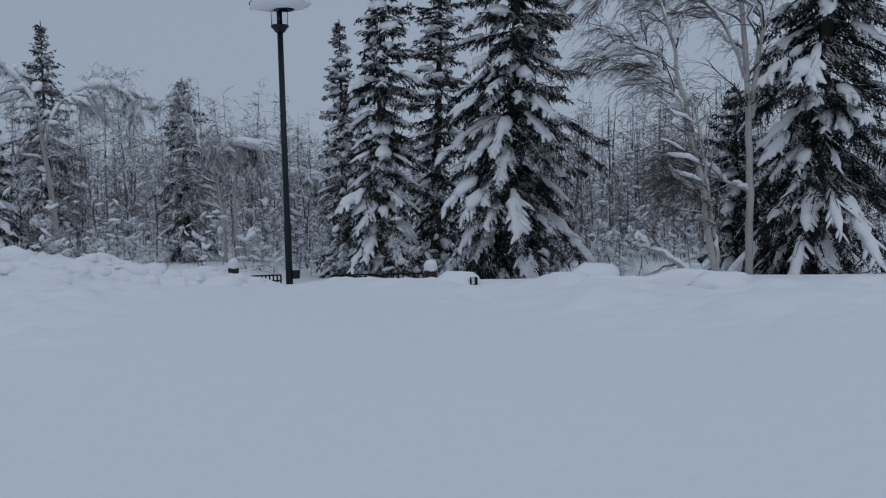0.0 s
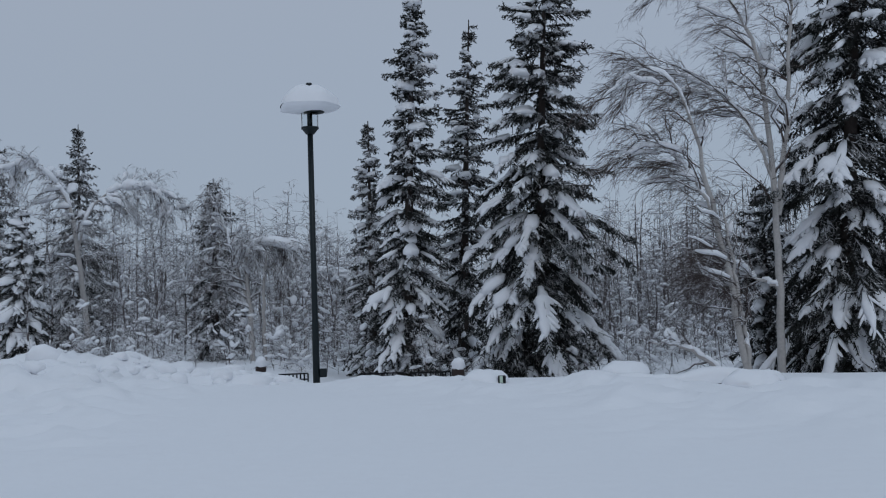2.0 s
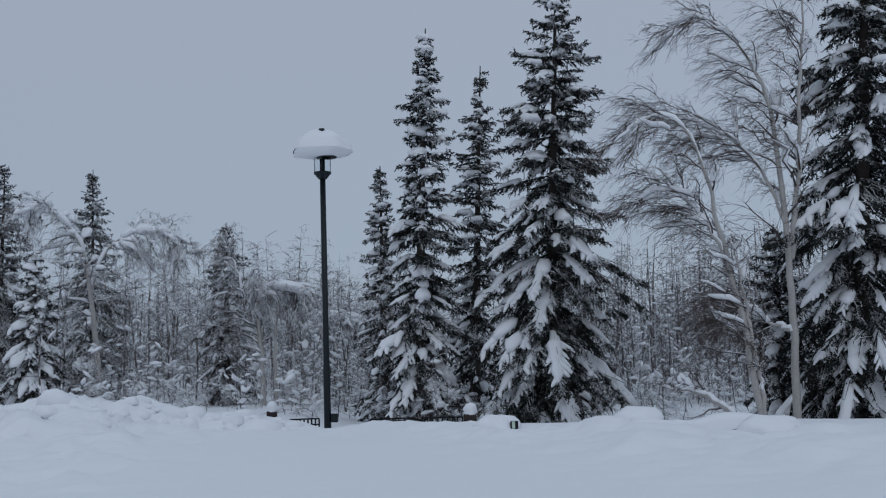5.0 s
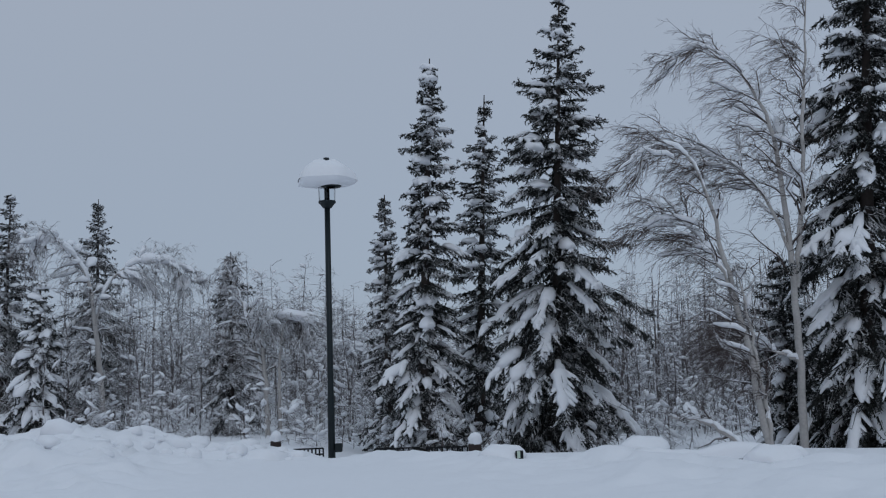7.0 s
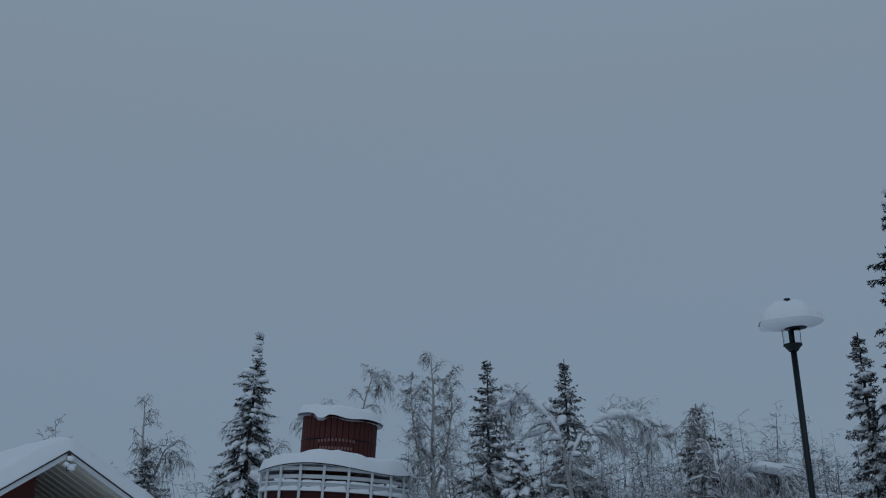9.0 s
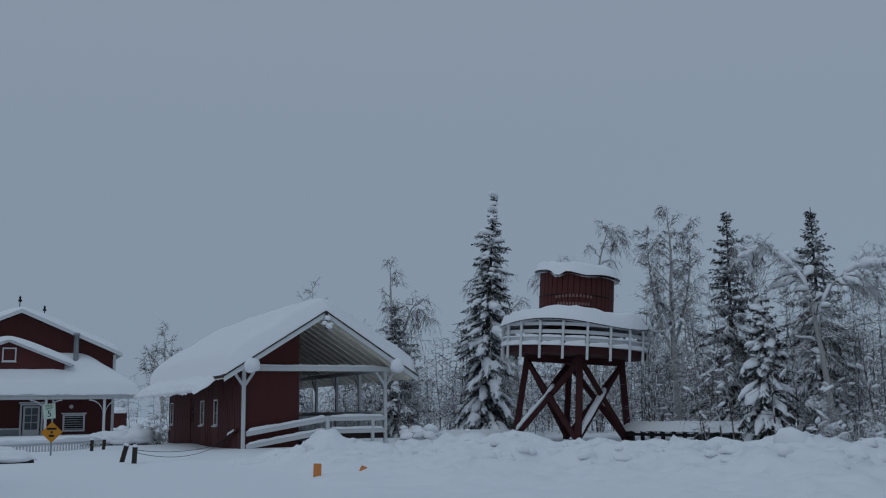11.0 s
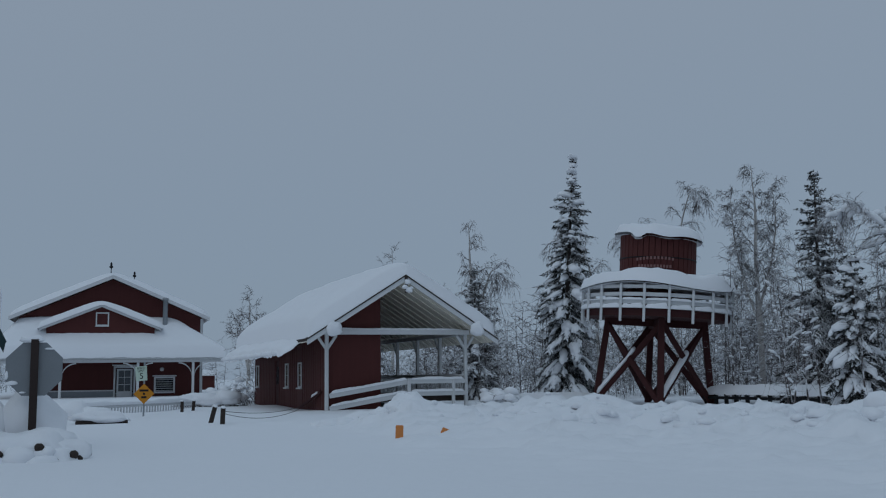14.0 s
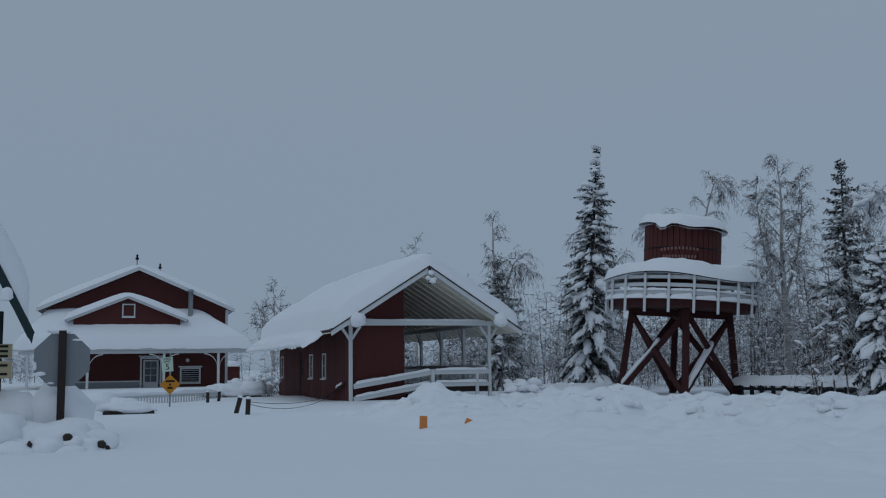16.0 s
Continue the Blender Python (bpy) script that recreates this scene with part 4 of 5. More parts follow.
def shelter_top(u, v):
    x = -OVER + u * (PW + 2 * OVER)
    return (x, -OVER - 0.05 + v * (PL + OVER + 0.5), RIDGE + 0.125 - rise * (math.sqrt((x - PW / 2) ** 2 + 0.16) - 0.1))


part("roof_snow", snow_on(shelter_roof, 0.70, 56, 64, 1.0, 0.10, 18, 0.05, 0.10, shelter_top), SNOW, shelter, "deep smooth snow blanket")
part("eave_snow", snow_on(flat_quad([(-OVER - 0.55, 0.5, EAVE - 0.33), (-OVER + 0.35, 0.5, EAVE + 0.22), (-OVER + 0.35, PL + 0.4, EAVE + 0.22), (-OVER - 0.55, PL + 0.4, EAVE - 0.33)]), 0.2, 16, 90, 8.0, 0.5, 8, 0.10, 0.03), SNOW, shelter, "ragged snow hanging past the eave")
part("lower_eave_boards", prism(bmesh.new(), [(-OVER - 0.5, EAVE - 0.36), (-OVER + 0.3, EAVE + 0.02), (-OVER + 0.3, EAVE + 0.06), (-OVER - 0.5, EAVE - 0.32)], 1.3, PL + 0.35), WOOD_DARK, shelter)
for y in np.arange(1.4, PL + 0.3, 0.34):
    c = Soup()
    lump(c, (-OVER - 0.52, y, EAVE - 0.31), (0.12, 0.11, 0.13), None, 1, int(y * 7))
    part("snow_lobe", c, SNOW, shelter)
# rafters under the open roof
for sgn in (-1, 1):
    xe = PW / 2 + sgn * (PW / 2 + OVER - 0.06)
    for y in np.arange(-0.35, PL, 0.61):
        part("rafter", prism(bmesh.new(), [(xe, EAVE - 0.005), (PW / 2 + sgn * 0.06, RIDGE - 0.085), (PW / 2 + sgn * 0.06, RIDGE - 0.045), (xe, EAVE + 0.035)], y, y + 0.045), SOFFIT, shelter)
# ornament at the gable peak
part("peak_finial", beamed((PW / 2, -OVER - 0.08, RIDGE - 0.45), (PW / 2, -OVER - 0.08, RIDGE + 0.12), 0.09, 0.06), WOOD_DARK, shelter)
c = Soup()
for dx, dz, sz in ((-0.07, -0.28, 0.10), (0.08, -0.38, 0.12), (0.02, -0.12, 0.11), (0.16, -0.30, 0.07)):
    lump(c, (PW / 2 + dx, -OVER - 0.13, RIDGE + dz), (sz, sz * 0.8, sz), None, 2, int(sz * 100))
part("peak_snow", c, SNOW, shelter)
# ramp rail climbing to the porch, and the level rail after it
MIDX = 2.75
for z0, z1 in ((0.42, 0.86), (0.02, 0.46)):
    part("ramp_rail", beamed((0.07, -0.1, z0 + 0.06), (MIDX, -0.1, z1 + 0.04), 0.05, 0.15), WHITE, shelter)
    part("rail_snow", snow_line((0.08, -0.1, z0 + 0.13), (MIDX - 0.05, -0.1, z1 + 0.11), 0.12, 0.09, z0 * 9), SNOW, shelter)
    part("porch_rail", beamed((MIDX, -0.1, z1 + 0.04), (PW - 0.06, -0.1, z1 + 0.04), 0.05, 0.14), WHITE, shelter)
    part("rail_snow", snow_line((MIDX + 0.05, -0.1, z1 + 0.11), (PW - 0.1, -0.1, z1 + 0.11), 0.12, 0.09, z0 * 9 + 2), SNOW, shelter)
part("rail_post", boxed(MIDX - 0.06, MIDX + 0.06, -0.16, -0.04, -0.2, 1.0, 0.01), WHITE, shelter)
part("end_rail_post", boxed(PW - 0.55, PW - 0.45, -0.15, -0.05, -0.2, 0.95, 0.01), WHITE, shelter)
bm = None
for i, y in enumerate(np.arange(0.3, PL, 0.16)):
    if bm is None:
        b = part("baluster", boxed(PW - 0.015, PW + 0.015, -0.02, 0.02, 0.42, 1.0), WHITE, shelter)
        bm = b.data
        b.location = (0, y, 0)
    else:
        part("baluster", bm, WHITE, shelter).location = (0, y, 0)
part("hand_rail", boxed(PW - 0.04, PW + 0.04, 0.1, PL, 1.0, 1.07), WHITE, shelter)
part("porch_rail_snow", snow_line((PW, 0.1, 1.07), (PW, PL, 1.07), 0.13, 0.07, 5), SNOW, shelter)
part("leaning_board", beamed((-0.25, 2.6, 0.05), (-0.06, 0.5, 0.62), 0.05, 0.09), RED_DARK, shelter)
part("snow_on_board", snow_line((-0.14, 1.3, 0.42), (-0.07, 0.7, 0.58), 0.14, 0.09, 4), SNOW, shelter)

# ---- wooden water tower ----
tower = thing("water_tower", pose(*spot(36.9, 36), 0, 4.0, 36.9), "leaning dark red wooden water tower with a snowy railed deck", "tower")
corners = [(math.cos(radians(a)), math.sin(radians(a))) for a in (6, 96, 186, 276)]
DECK = 2.95
for cx, cy in corners:
    part("leg", beamed((cx * 2.08, cy * 2.08, -0.5), (cx * 1.68, cy * 1.68, DECK), 0.22, 0.22, 0.02), RED_DARK, tower)
for i in range(4):
    (ax, ay), (bx, by) = corners[i], corners[(i + 1) % 4]
    for (px, py), (qx, qy), off in (((ax, ay), (bx, by), 0.05), ((bx, by), (ax, ay), -0.05)):
        a, b = (px * 2.02 + off * ay, py * 2.02 - off * ax, 0.0), (qx * 1.72 + off * ay, qy * 1.72 - off * ax, 2.75)
        part("brace", beamed(a, b, 0.1, 0.2, 0.015), RED_DARK, tower)
        if i in (2, 3) and off > 0:
            k = 0.62
            e = [a[j] + (b[j] - a[j]) * k for j in range(3)]
            part("brace_snow", snow_line((a[0], a[1] - 0.03, a[2] + 0.12), (e[0], e[1] - 0.03, e[2] + 0.12), 0.24, 0.22, i), SNOW, tower)
part("tie_beam", beamed((-1.8, -0.2, DECK - 0.12), (1.8, 0.2, DECK - 0.12), 0.2, 0.24), RED_DARK, tower)
part("tie_beam", beamed((0.2, -1.8, DECK - 0.14), (-0.2, 1.8, DECK - 0.14), 0.2, 0.24), RED_DARK, tower)
RD = 2.62
octa = [(RD * math.cos(radians(a)), RD * math.sin(radians(a))) for a in range(9, 369, 18)]
bm = bmesh.new()
lo, hi = [bm.verts.new((x * 0.97, y * 0.97, DECK)) for x, y in octa], [bm.verts.new((x * 0.97, y * 0.97, DECK + 0.24)) for x, y in octa]
bm.faces.new(lo[::-1]), bm.faces.new(hi)
for i in range(20):
    bm.faces.new((lo[i], lo[(i + 1) % 20], hi[(i + 1) % 20], hi[i]))
part("deck", bm, RED_DARK, tower, "dark red-brown plank deck")
for i in range(20):
    (ax, ay), (bx, by) = octa[i], octa[(i + 1) % 20]
    part("rail_post", boxed(ax - 0.045, ax + 0.045, ay - 0.045, ay + 0.045, DECK - 0.2, DECK + 1.08, 0.01), WHITE, tower, "weathered white rail post")
    for z, w in ((0.98, 0.12), (0.72, 0.13), (0.46, 0.13)):
        part("rail_board", beamed((ax * 0.975, ay * 0.975, DECK + z), (bx * 0.975, by * 0.975, DECK + z), 0.03, w), WHITE, tower)
    part("rail_snow", snow_line((ax * 0.99, ay * 0.99, DECK + 0.26), (bx * 0.99, by * 0.99, DECK + 0.26), 0.2, 0.16, i), SNOW, tower)
    part("rail_snow", snow_line((ax * 0.99, ay * 0.99, DECK + 0.53), (bx * 0.99, by * 0.99, DECK + 0.53), 0.11, 0.07, i + 3), SNOW, tower)


def deck_snow(u, v):
    a, r = u * 2 * math.pi, 1.2 + (RD + 0.12 - 1.2) * v
    return (r * math.cos(a), r * math.sin(a), DECK + 1.05 + 0.11 * math.sin(3 * a + 1.0))


s = Soup()
nu, nv, top = 73, 12, []
for i in range(nu):
    for j in range(nv):
        u, v = (i % (nu - 1)) / (nu - 1), j / (nv - 1)
        p = np.array(deck_snow(u, v))
        fall = max(0, 1 - abs(2 * v - 1) ** 5) ** 0.45
        top.append(p + (0, 0, 0.44 * fall * (1 + 0.5 * rough(p, 0.8, 2) + 0.2 * rough(p, 2.5, 5))))
low = [np.array(deck_snow((i % (nu - 1)) / (nu - 1), j / (nv - 1))) - (0, 0, 0.04) for i in range(nu) for j in range(nv)]
s.add(top, grid_faces(nu, nv)), s.add(low, grid_faces(nu, nv)[:, ::-1])
part("deck_snow", s, SNOW, tower, "thick wavy snow lying on the rail")
TR, TZ = 1.30, DECK + 2.96
stave = None
tank = part("tank", lathe([(0, DECK + 0.24), (TR * 1.02, DECK + 0.24), (TR * 0.98, TZ), (0, TZ)], 48), RED_DARK, tower, "dark red staved wooden tank")
for i in range(40):
    a = i * 2 * math.pi / 40
    if stave is None:
        bm = boxed(TR * 0.985, TR * 1.03, -0.094, 0.094, DECK + 0.25, TZ + 0.01, 0.012)
        ob = part("stave", bm, RED, tank)
        stave = ob.data
    else:
        ob = part("stave", stave, RED, tank)
    ob.rotation_euler = (0, 0, a)
for z in (DECK + 1.3, DECK + 2.1):
    part("hoop", lathe([(TR * 1.03, z), (TR * 1.045, z), (TR * 1.045, z + 0.04), (TR * 1.03, z + 0.04), (TR * 1.03, z)], 48), BLACK_METAL, tank)
# faded lettering that can no longer be read
rng = np.random.default_rng(5)
for row, (z, half, count) in enumerate(((DECK + 2.02, 0.46, 11), (DECK + 1.80, 0.40, 11), (DECK + 1.62, 0.22, 6))):
    for i in range(count):
        a = -math.pi / 2 + (-half + 2 * half * i / (count - 1)) - 0.08
        lift = 0.07 * math.cos((a + math.pi / 2) * 2.5) if row == 0 else 0
        m = pose(math.cos(a) * TR * 1.047, math.sin(a) * TR * 1.047, z + lift, 0, 0, math.degrees(a) + 90)
        part("letter_bar", boxed(-0.035, 0.035, -0.004, 0.004, -0.05, 0.05, m=m), TANK_FADED, tank)
s = Soup()
top, low, nu, nv = [], [], 49, 12
for i in range(nu):
    for j in range(nv):
        a, v = (i % 48) / 48 * 2 * math.pi, j / (nv - 1)
        r = (TR + 0.26) * v
        x, y = r * math.cos(a), r * math.sin(a)
        fall = max(0, 1 - v ** 6) ** 0.5
        drip = (0.22 * math.exp(-((a - 4.25) / 0.14) ** 2) + 0.10 * math.exp(-((a - 4.9) / 0.3) ** 2)) * v ** 6
        h = 0.40 * fall * (1 + 0.35 * rough((x, y, 1), 1.0, 4) + 0.2 * rough((x, y, 1), 3.0, 1))
        top.append((x, y, TZ - 0.03 + h - drip)), low.append((x * 0.98, y * 0.98, TZ - 0.08 * v - drip - (0.03 if v > 0.9 else 0)))
s.add(top, grid_faces(nu, nv)), s.add(low, grid_faces(nu, nv)[:, ::-1])
cap = part("tank_snow", s, SNOW, tower, "overhanging cap of snow")
tip_over = Matrix.Translation((0, 0, TZ)) @ pose(0, 0, 0, 0, 4.0, 0) @ Matrix.Translation((0, 0, -TZ))
cap.matrix_local = tip_over

# ---- large red hall with a porch ----
hall = thing("hall", pose(-62.67, 26.4, 0, 0, 0, 67.4) @ Matrix.Diagonal((1.01, 1, 1.035, 1)), "large red clapboard hall with a snow-covered porch roof and white trim", "building")
WY = 2.6
hall_holes = [(0.12, 1.28, 0.0, 1.86), (2.72, 3.86, 0.30, 1.15)]
part("front_wall", holed(bmesh.new(), -6.0, 5.7, 0.0, 5.0, 0.2, hall_holes, pose(0, WY, 0)), RED, hall)
part("gable_wall", prism(bmesh.new(), [(-6.0, 5.0), (5.7, 5.0), (5.7, 5.15), (-0.2, 7.65), (-6.0, 5.15)], WY, WY + 0.2), RED, hall)
part("side_wall", boxed(5.5, 5.7, WY + 0.2, 24, 0, 5.1), RED, hall)
part("side_wall", boxed(-6.0, -5.8, WY + 0.2, 24, 0, 5.1), RED, hall)
part("back_wall", prism(bmesh.new(), [(-6.0, 0), (5.7, 0), (5.7, 5.1), (-0.2, 7.6), (-6, 5.1)], 24, 24.2), RED, hall)
part("corner_board", boxed(5.6, 5.78, WY - 0.04, WY - 0.002, 0, 5.1), WHITE, hall)
for k, z in enumerate(np.arange(0.62, 4.9, 0.24)):
    for p, q in ((-6.0, 0.0), (1.4, 2.6), (3.98, 5.58)) if z < 2.1 else ((-6.0, 5.58),):
        part("clapboard", boxed(p, q, WY - 0.03, WY - 0.002, z, z + 0.22), RED, hall)
part("skirt_board", boxed(-6.0, 0.0, WY - 0.035, WY - 0.002, 0.0, 0.36), GREY_PAINT, hall, "grey skirting panel")
part("skirt_cap", boxed(-6.0, 0.0, WY - 0.06, WY - 0.002, 0.364, 0.45), WHITE, hall)
d = part("door", boxed(0.2, 1.2, WY + 0.05, WY + 0.1, 0.0, 1.8), WHITE, hall, "white half-glazed door")
for i in range(2):
    for j in range(3):
        part("pane", boxed(0.32 + i * 0.40, 0.68 + i * 0.40, WY + 0.03, WY + 0.045, 0.35 + j * 0.46, 0.77 + j * 0.46), DARK_GLASS, d)
part("door_frame", prism_frame(1.16, 1.86, 0.12, pose(0.7, WY - 0.03, 0.0)), WHITE, hall)
part("door_head", boxed(-0.1, 1.5, WY - 0.12, WY - 0.06, 1.99, 2.07), WHITE, hall)
lv = part("louvre_window", prism_frame(1.14, 0.85, 0.12, pose(3.29, WY - 0.03, 0.30)), WHITE, hall)
part("louvre_head", boxed(2.5, 4.08, WY - 0.12, WY - 0.06, 1.28, 1.36), WHITE, lv)
part("dark_backing", boxed(2.72, 3.86, WY + 0.12, WY + 0.16, 0.30, 1.15), INK, lv)
for j in range(6):
    part("slat", beamed((2.74, WY + 0.05, 0.36 + j * 0.14), (3.84, WY + 0.05, 0.36 + j * 0.14), 0.07, 0.035), WHITE, lv)
part("round_vent", lathe([(0, -0.02), (0.13, -0.02), (0.13, 0.03), (0, 0.03)], 16), WHITE, hall).matrix_local = pose(3.1, WY - 0.03, 1.75, 90)
for sgn in (-1, 1):
    xe = -0.2 + sgn * 6.35
    for nm, mat, lo_, th in (("soffit", WHITE, -0.12, 0.04), ("roof_deck", WOOD_DARK, -0.076, 0.12)):
        part(nm, prism(bmesh.new(), [(xe, 5.12 + lo_), (-0.2, 7.85 + lo_), (-0.2, 7.85 + lo_ + th), (xe, 5.12 + lo_ + th)], WY - 0.75, 24.8), mat, hall)
    part("fascia", prism(bmesh.new(), [(xe, 4.92), (-0.2, 7.65), (-0.2, 7.9), (xe, 5.17)], WY - 0.82, WY - 0.755), WHITE, hall)


def hall_roof(u, v):
    x = -6.55 + 12.7 * u
    return (x, WY - 0.8 + v * 23.4, 7.9 - 0.43 * abs(x + 0.2))


def hall_soft(u, v):
    x = -6.55 + 12.7 * u
    return (x, WY - 0.8 + v * 23.4, 7.9 - 0.43 * (math.sqrt((x + 0.2) ** 2 + 0.3) - 0.2))


part("roof_snow", snow_on(hall_roof, 0.42, 46, 40, 2.0, 0.15, 18, 0.05, 0.06, hall_soft), SNOW, hall)
for k, (x, y, z) in enumerate(((-0.35, 5.0, 8.15), (1.3, 9.0, 7.95))):
    f = part("roof_finial", lathe([(0, 0), (0.03, 0), (0.03, 0.5), (0.12, 0.55), (0.13, 0.62), (0.05, 0.72), (0.09, 0.8), (0, 0.95)], 10), BLACK_METAL, hall, "small dark roof vent")
    f.location = (x, y, z)
# porch roof, a low hip round the front
PX0, PX1, PZ0, PZ1 = -7.6, 7.3, 2.36, 4.62
bm = bmesh.new()
vs = [bm.verts.new(q) for q in ((PX0, -0.3, PZ0), (PX1, -0.3, PZ0), (PX1 - 3.4, WY - 0.04, PZ1), (PX0 + 1.6, WY - 0.04, PZ1), (PX0, -0.3, PZ0 + 0.14), (PX1, -0.3, PZ0 + 0.14), (PX1 - 3.4, WY - 0.04, PZ1 + 0.14), (PX0 + 1.6, WY - 0.04, PZ1 + 0.14))]
for f in ((0, 3, 2, 1), (4, 5, 6, 7), (0, 1, 5, 4), (1, 2, 6, 5), (2, 3, 7, 6), (3, 0, 4, 7)):
    bm.faces.new([vs[i] for i in f])
part("porch_roof", bm, WHITE, hall)
bm = bmesh.new()
for sgn, xa, xb in ((1, PX1, PX1 - 3.4), (-1, PX0, PX0 + 1.6)):
    a = [bm.verts.new(q) for q in ((xa, -0.3, PZ0 + 0.13), (xb, WY - 0.04, PZ1 + 0.13), (xa, 12, PZ0 + 0.13), (xb, 12, PZ1 + 0.13))]
    bm.faces.new((a[0], a[2], a[3], a[1]))
porch_sides = part("porch_side_roof", bm, WOOD_DARK, hall)
so = porch_sides.modifiers.new("thick", 'SOLIDIFY')
so.thickness = 0.1
part("porch_snow", snow_on(flat_quad([(PX0 - 0.1, -0.42, PZ0 + 0.15), (PX1 + 0.1, -0.42, PZ0 + 0.15), (PX1 - 3.4, WY + 0.1, PZ1 + 0.15), (PX0 + 1.6, WY + 0.1, PZ1 + 0.15)]), 0.6, 70, 22, 4.0, 0.12, 14, 0.08, 0.14), SNOW, hall, "thick smooth porch snow")
part("porch_side_snow", snow_on(flat_quad([(PX1 + 0.1, -0.3, PZ0 + 0.15), (PX1 + 0.1, 12, PZ0 + 0.15), (PX1 - 3.4, 12, PZ1 + 0.15), (PX1 - 3.4, WY, PZ1 + 0.15)]), 0.45, 40, 16, 6.0), SNOW, hall)
part("porch_beam", boxed(PX0 + 0.25, PX1 - 0.25, -0.06, 0.06, 2.17, 2.355), WHITE, hall)
part("porch_floor", boxed(-6.9, 6.0, -0.1, WY - 0.04, -0.3, -0.02), WOOD_DARK, hall)
for x in (-6.8, -3.23, 1.48, 4.96, 6.3):
    if x < 6:
        part("porch_post", boxed(x - 0.08, x + 0.08, -0.08, 0.08, -0.3, 2.165, 0.015), WHITE, hall)
        for dx in (-1, 1):
            bracket(hall, x + dx * 0.08, 0, 2.09, dx, 0.85, 0.075)
# little gable over the porch
part("dormer_wall", prism(bmesh.new(), [(-4.2, 3.5), (2.5, 3.5), (2.5, 4.42), (-0.85, 5.75), (-4.2, 4.42)], 0.9, 1.0), RED, hall)
for sgn in (-1, 1):
    xe = -0.85 + sgn * 3.75
    part("dormer_roof", prism(bmesh.new(), [(xe, 4.22), (-0.85, 5.72), (-0.85, 5.86), (xe, 4.36)], 0.5, WY - 0.01), WHITE, hall)


def dormer(u, v):
    x = -4.75 + 7.8 * u
    return (x, 0.4 + v * 2.15, 5.88 - 0.4 * abs(x + 0.85))


def dormer_soft(u, v):
    x = -4.75 + 7.8 * u
    return (x, 0.4 + v * 2.15, 5.88 - 0.4 * (math.sqrt((x + 0.85) ** 2 + 0.3) - 0.2))


part("dormer_snow", snow_on(dormer, 0.36, 36, 12, 3.0, 0.1, 12, 0.02, 0.05, dormer_soft), SNOW, hall)
glazed("dormer_window", hall, pose(-0.8, 0.87, 4.60), 0.66, 0.70, DARK_GLASS, (0, 0), 0.08)
ch = part("stove_pipe", lathe([(0.16, 4.2), (0.16, 6.25), (0.2, 6.25), (0.2, 6.4), (0, 6.45)], 16), GALV, hall, "grey metal stove pipe")
ch.location = (3.2, 1.8, 0)

# ---- picket fence before the hall ----
fence = thing("picket_fence", pose(0, 0, 0), "white picket fence with snow along its rail", "fence")
fa, fb = Vector(spot(70.8, 33.0)), Vector(spot(63.0, 38.8))
along = (fb - fa)
ang = math.degrees(math.atan2(along.y, along.x))
n = int(along.length / 0.15)
pk = None
for i in range(n):
    p = fa + along * (i / n)
    if pk is None:
        ob = part("picket", boxed(-0.036, 0.036, -0.012, 0.012, -0.3, 0.26, 0.004), WHITE, fence)
        pk = ob.data
    else:
        ob = part("picket", pk, WHITE, fence)
    ob.matrix_local = pose(p.x, p.y, 0, 0, 0, ang)
for z in (-0.12, 0.20):
    part("rail", beamed((fa.x, fa.y + 0.03, z), (fb.x, fb.y + 0.03, z), 0.04, 0.09), WHITE, fence)
part("fence_snow", snow_line((fa.x, fa.y, 0.25), (fb.x, fb.y, 0.25), 0.26, 0.15, 6), SNOW, fence)

# ---- lamp post ----
lx, ly, _ = spot(10.42, 16.4)
lamp = thing("street_lamp", pose(lx, ly, 0), "dark green lamp post with a lantern under a wide snow cap", "lamp")
part("pole", lathe([(0, -0.3), (0.06, -0.3), (0.056, 0.9), (0.05, 1.0), (0.047, 4.08), (0, 4.08)], 20), DARK_METAL, lamp)
part("collar", lathe([(0, 4.06), (0.07, 4.06), (0.13, 4.14), (0.145, 4.145), (0.145, 4.175), (0, 4.175)], 24), DARK_METAL, lamp)
part("lantern_glass", lathe([(0.118, 4.18), (0.122, 4.40)], 24), lamp_glass, lamp)
part("core", lathe([(0, 4.17), (0.042, 4.17), (0.042, 4.40), (0, 4.40)], 16), DARK_METAL, lamp)
for i in range(4):
    a = i * math.pi / 2 + 0.12
    part("cage_bar", beamed((0.13 * math.cos(a), 0.13 * math.sin(a), 4.16), (0.135 * math.cos(a), 0.135 * math.sin(a), 4.42), 0.010, 0.010, 0), DARK_METAL, lamp)
part("shade", lathe([(0, 4.41), (0.17, 4.41), (0.18, 4.42), (0.1, 4.46), (0, 4.46)], 32), DARK_METAL, lamp).location = (0.07, 0, 0.01)
s = Soup()
top, low, nu, nv = [], [], 49, 14
for i in range(nu):
    for j in range(nv):
        a, v = (i % 48) / 48 * 2 * math.pi, j / (nv - 1)
        r = 0.47 * v * (1 + 0.07 * math.sin(a * 2 + 1) + 0.05 * math.sin(5 * a))
        x, y = r * math.cos(a), r * math.sin(a)
        h = 0.37 * max(0, 1 - v ** 2.4) ** 0.6 * (1 + 0.12 * rough((x, y, 0), 4, 2))
        top.append((x, y, 4.50 + h + 0.03 * v ** 3)), low.append((x, y, 4.53 - 0.11 * (1 - v ** 3) ** 0.7 - (0.09 * math.exp(-((a - 3.3) / 0.35) ** 2) * v ** 4)))
s.add(top, grid_faces(nu, nv)), s.add(low, grid_faces(nu, nv)[:, ::-1])
part("snow_cap", s, SNOW, lamp, "wide dome of snow")
c = Soup()
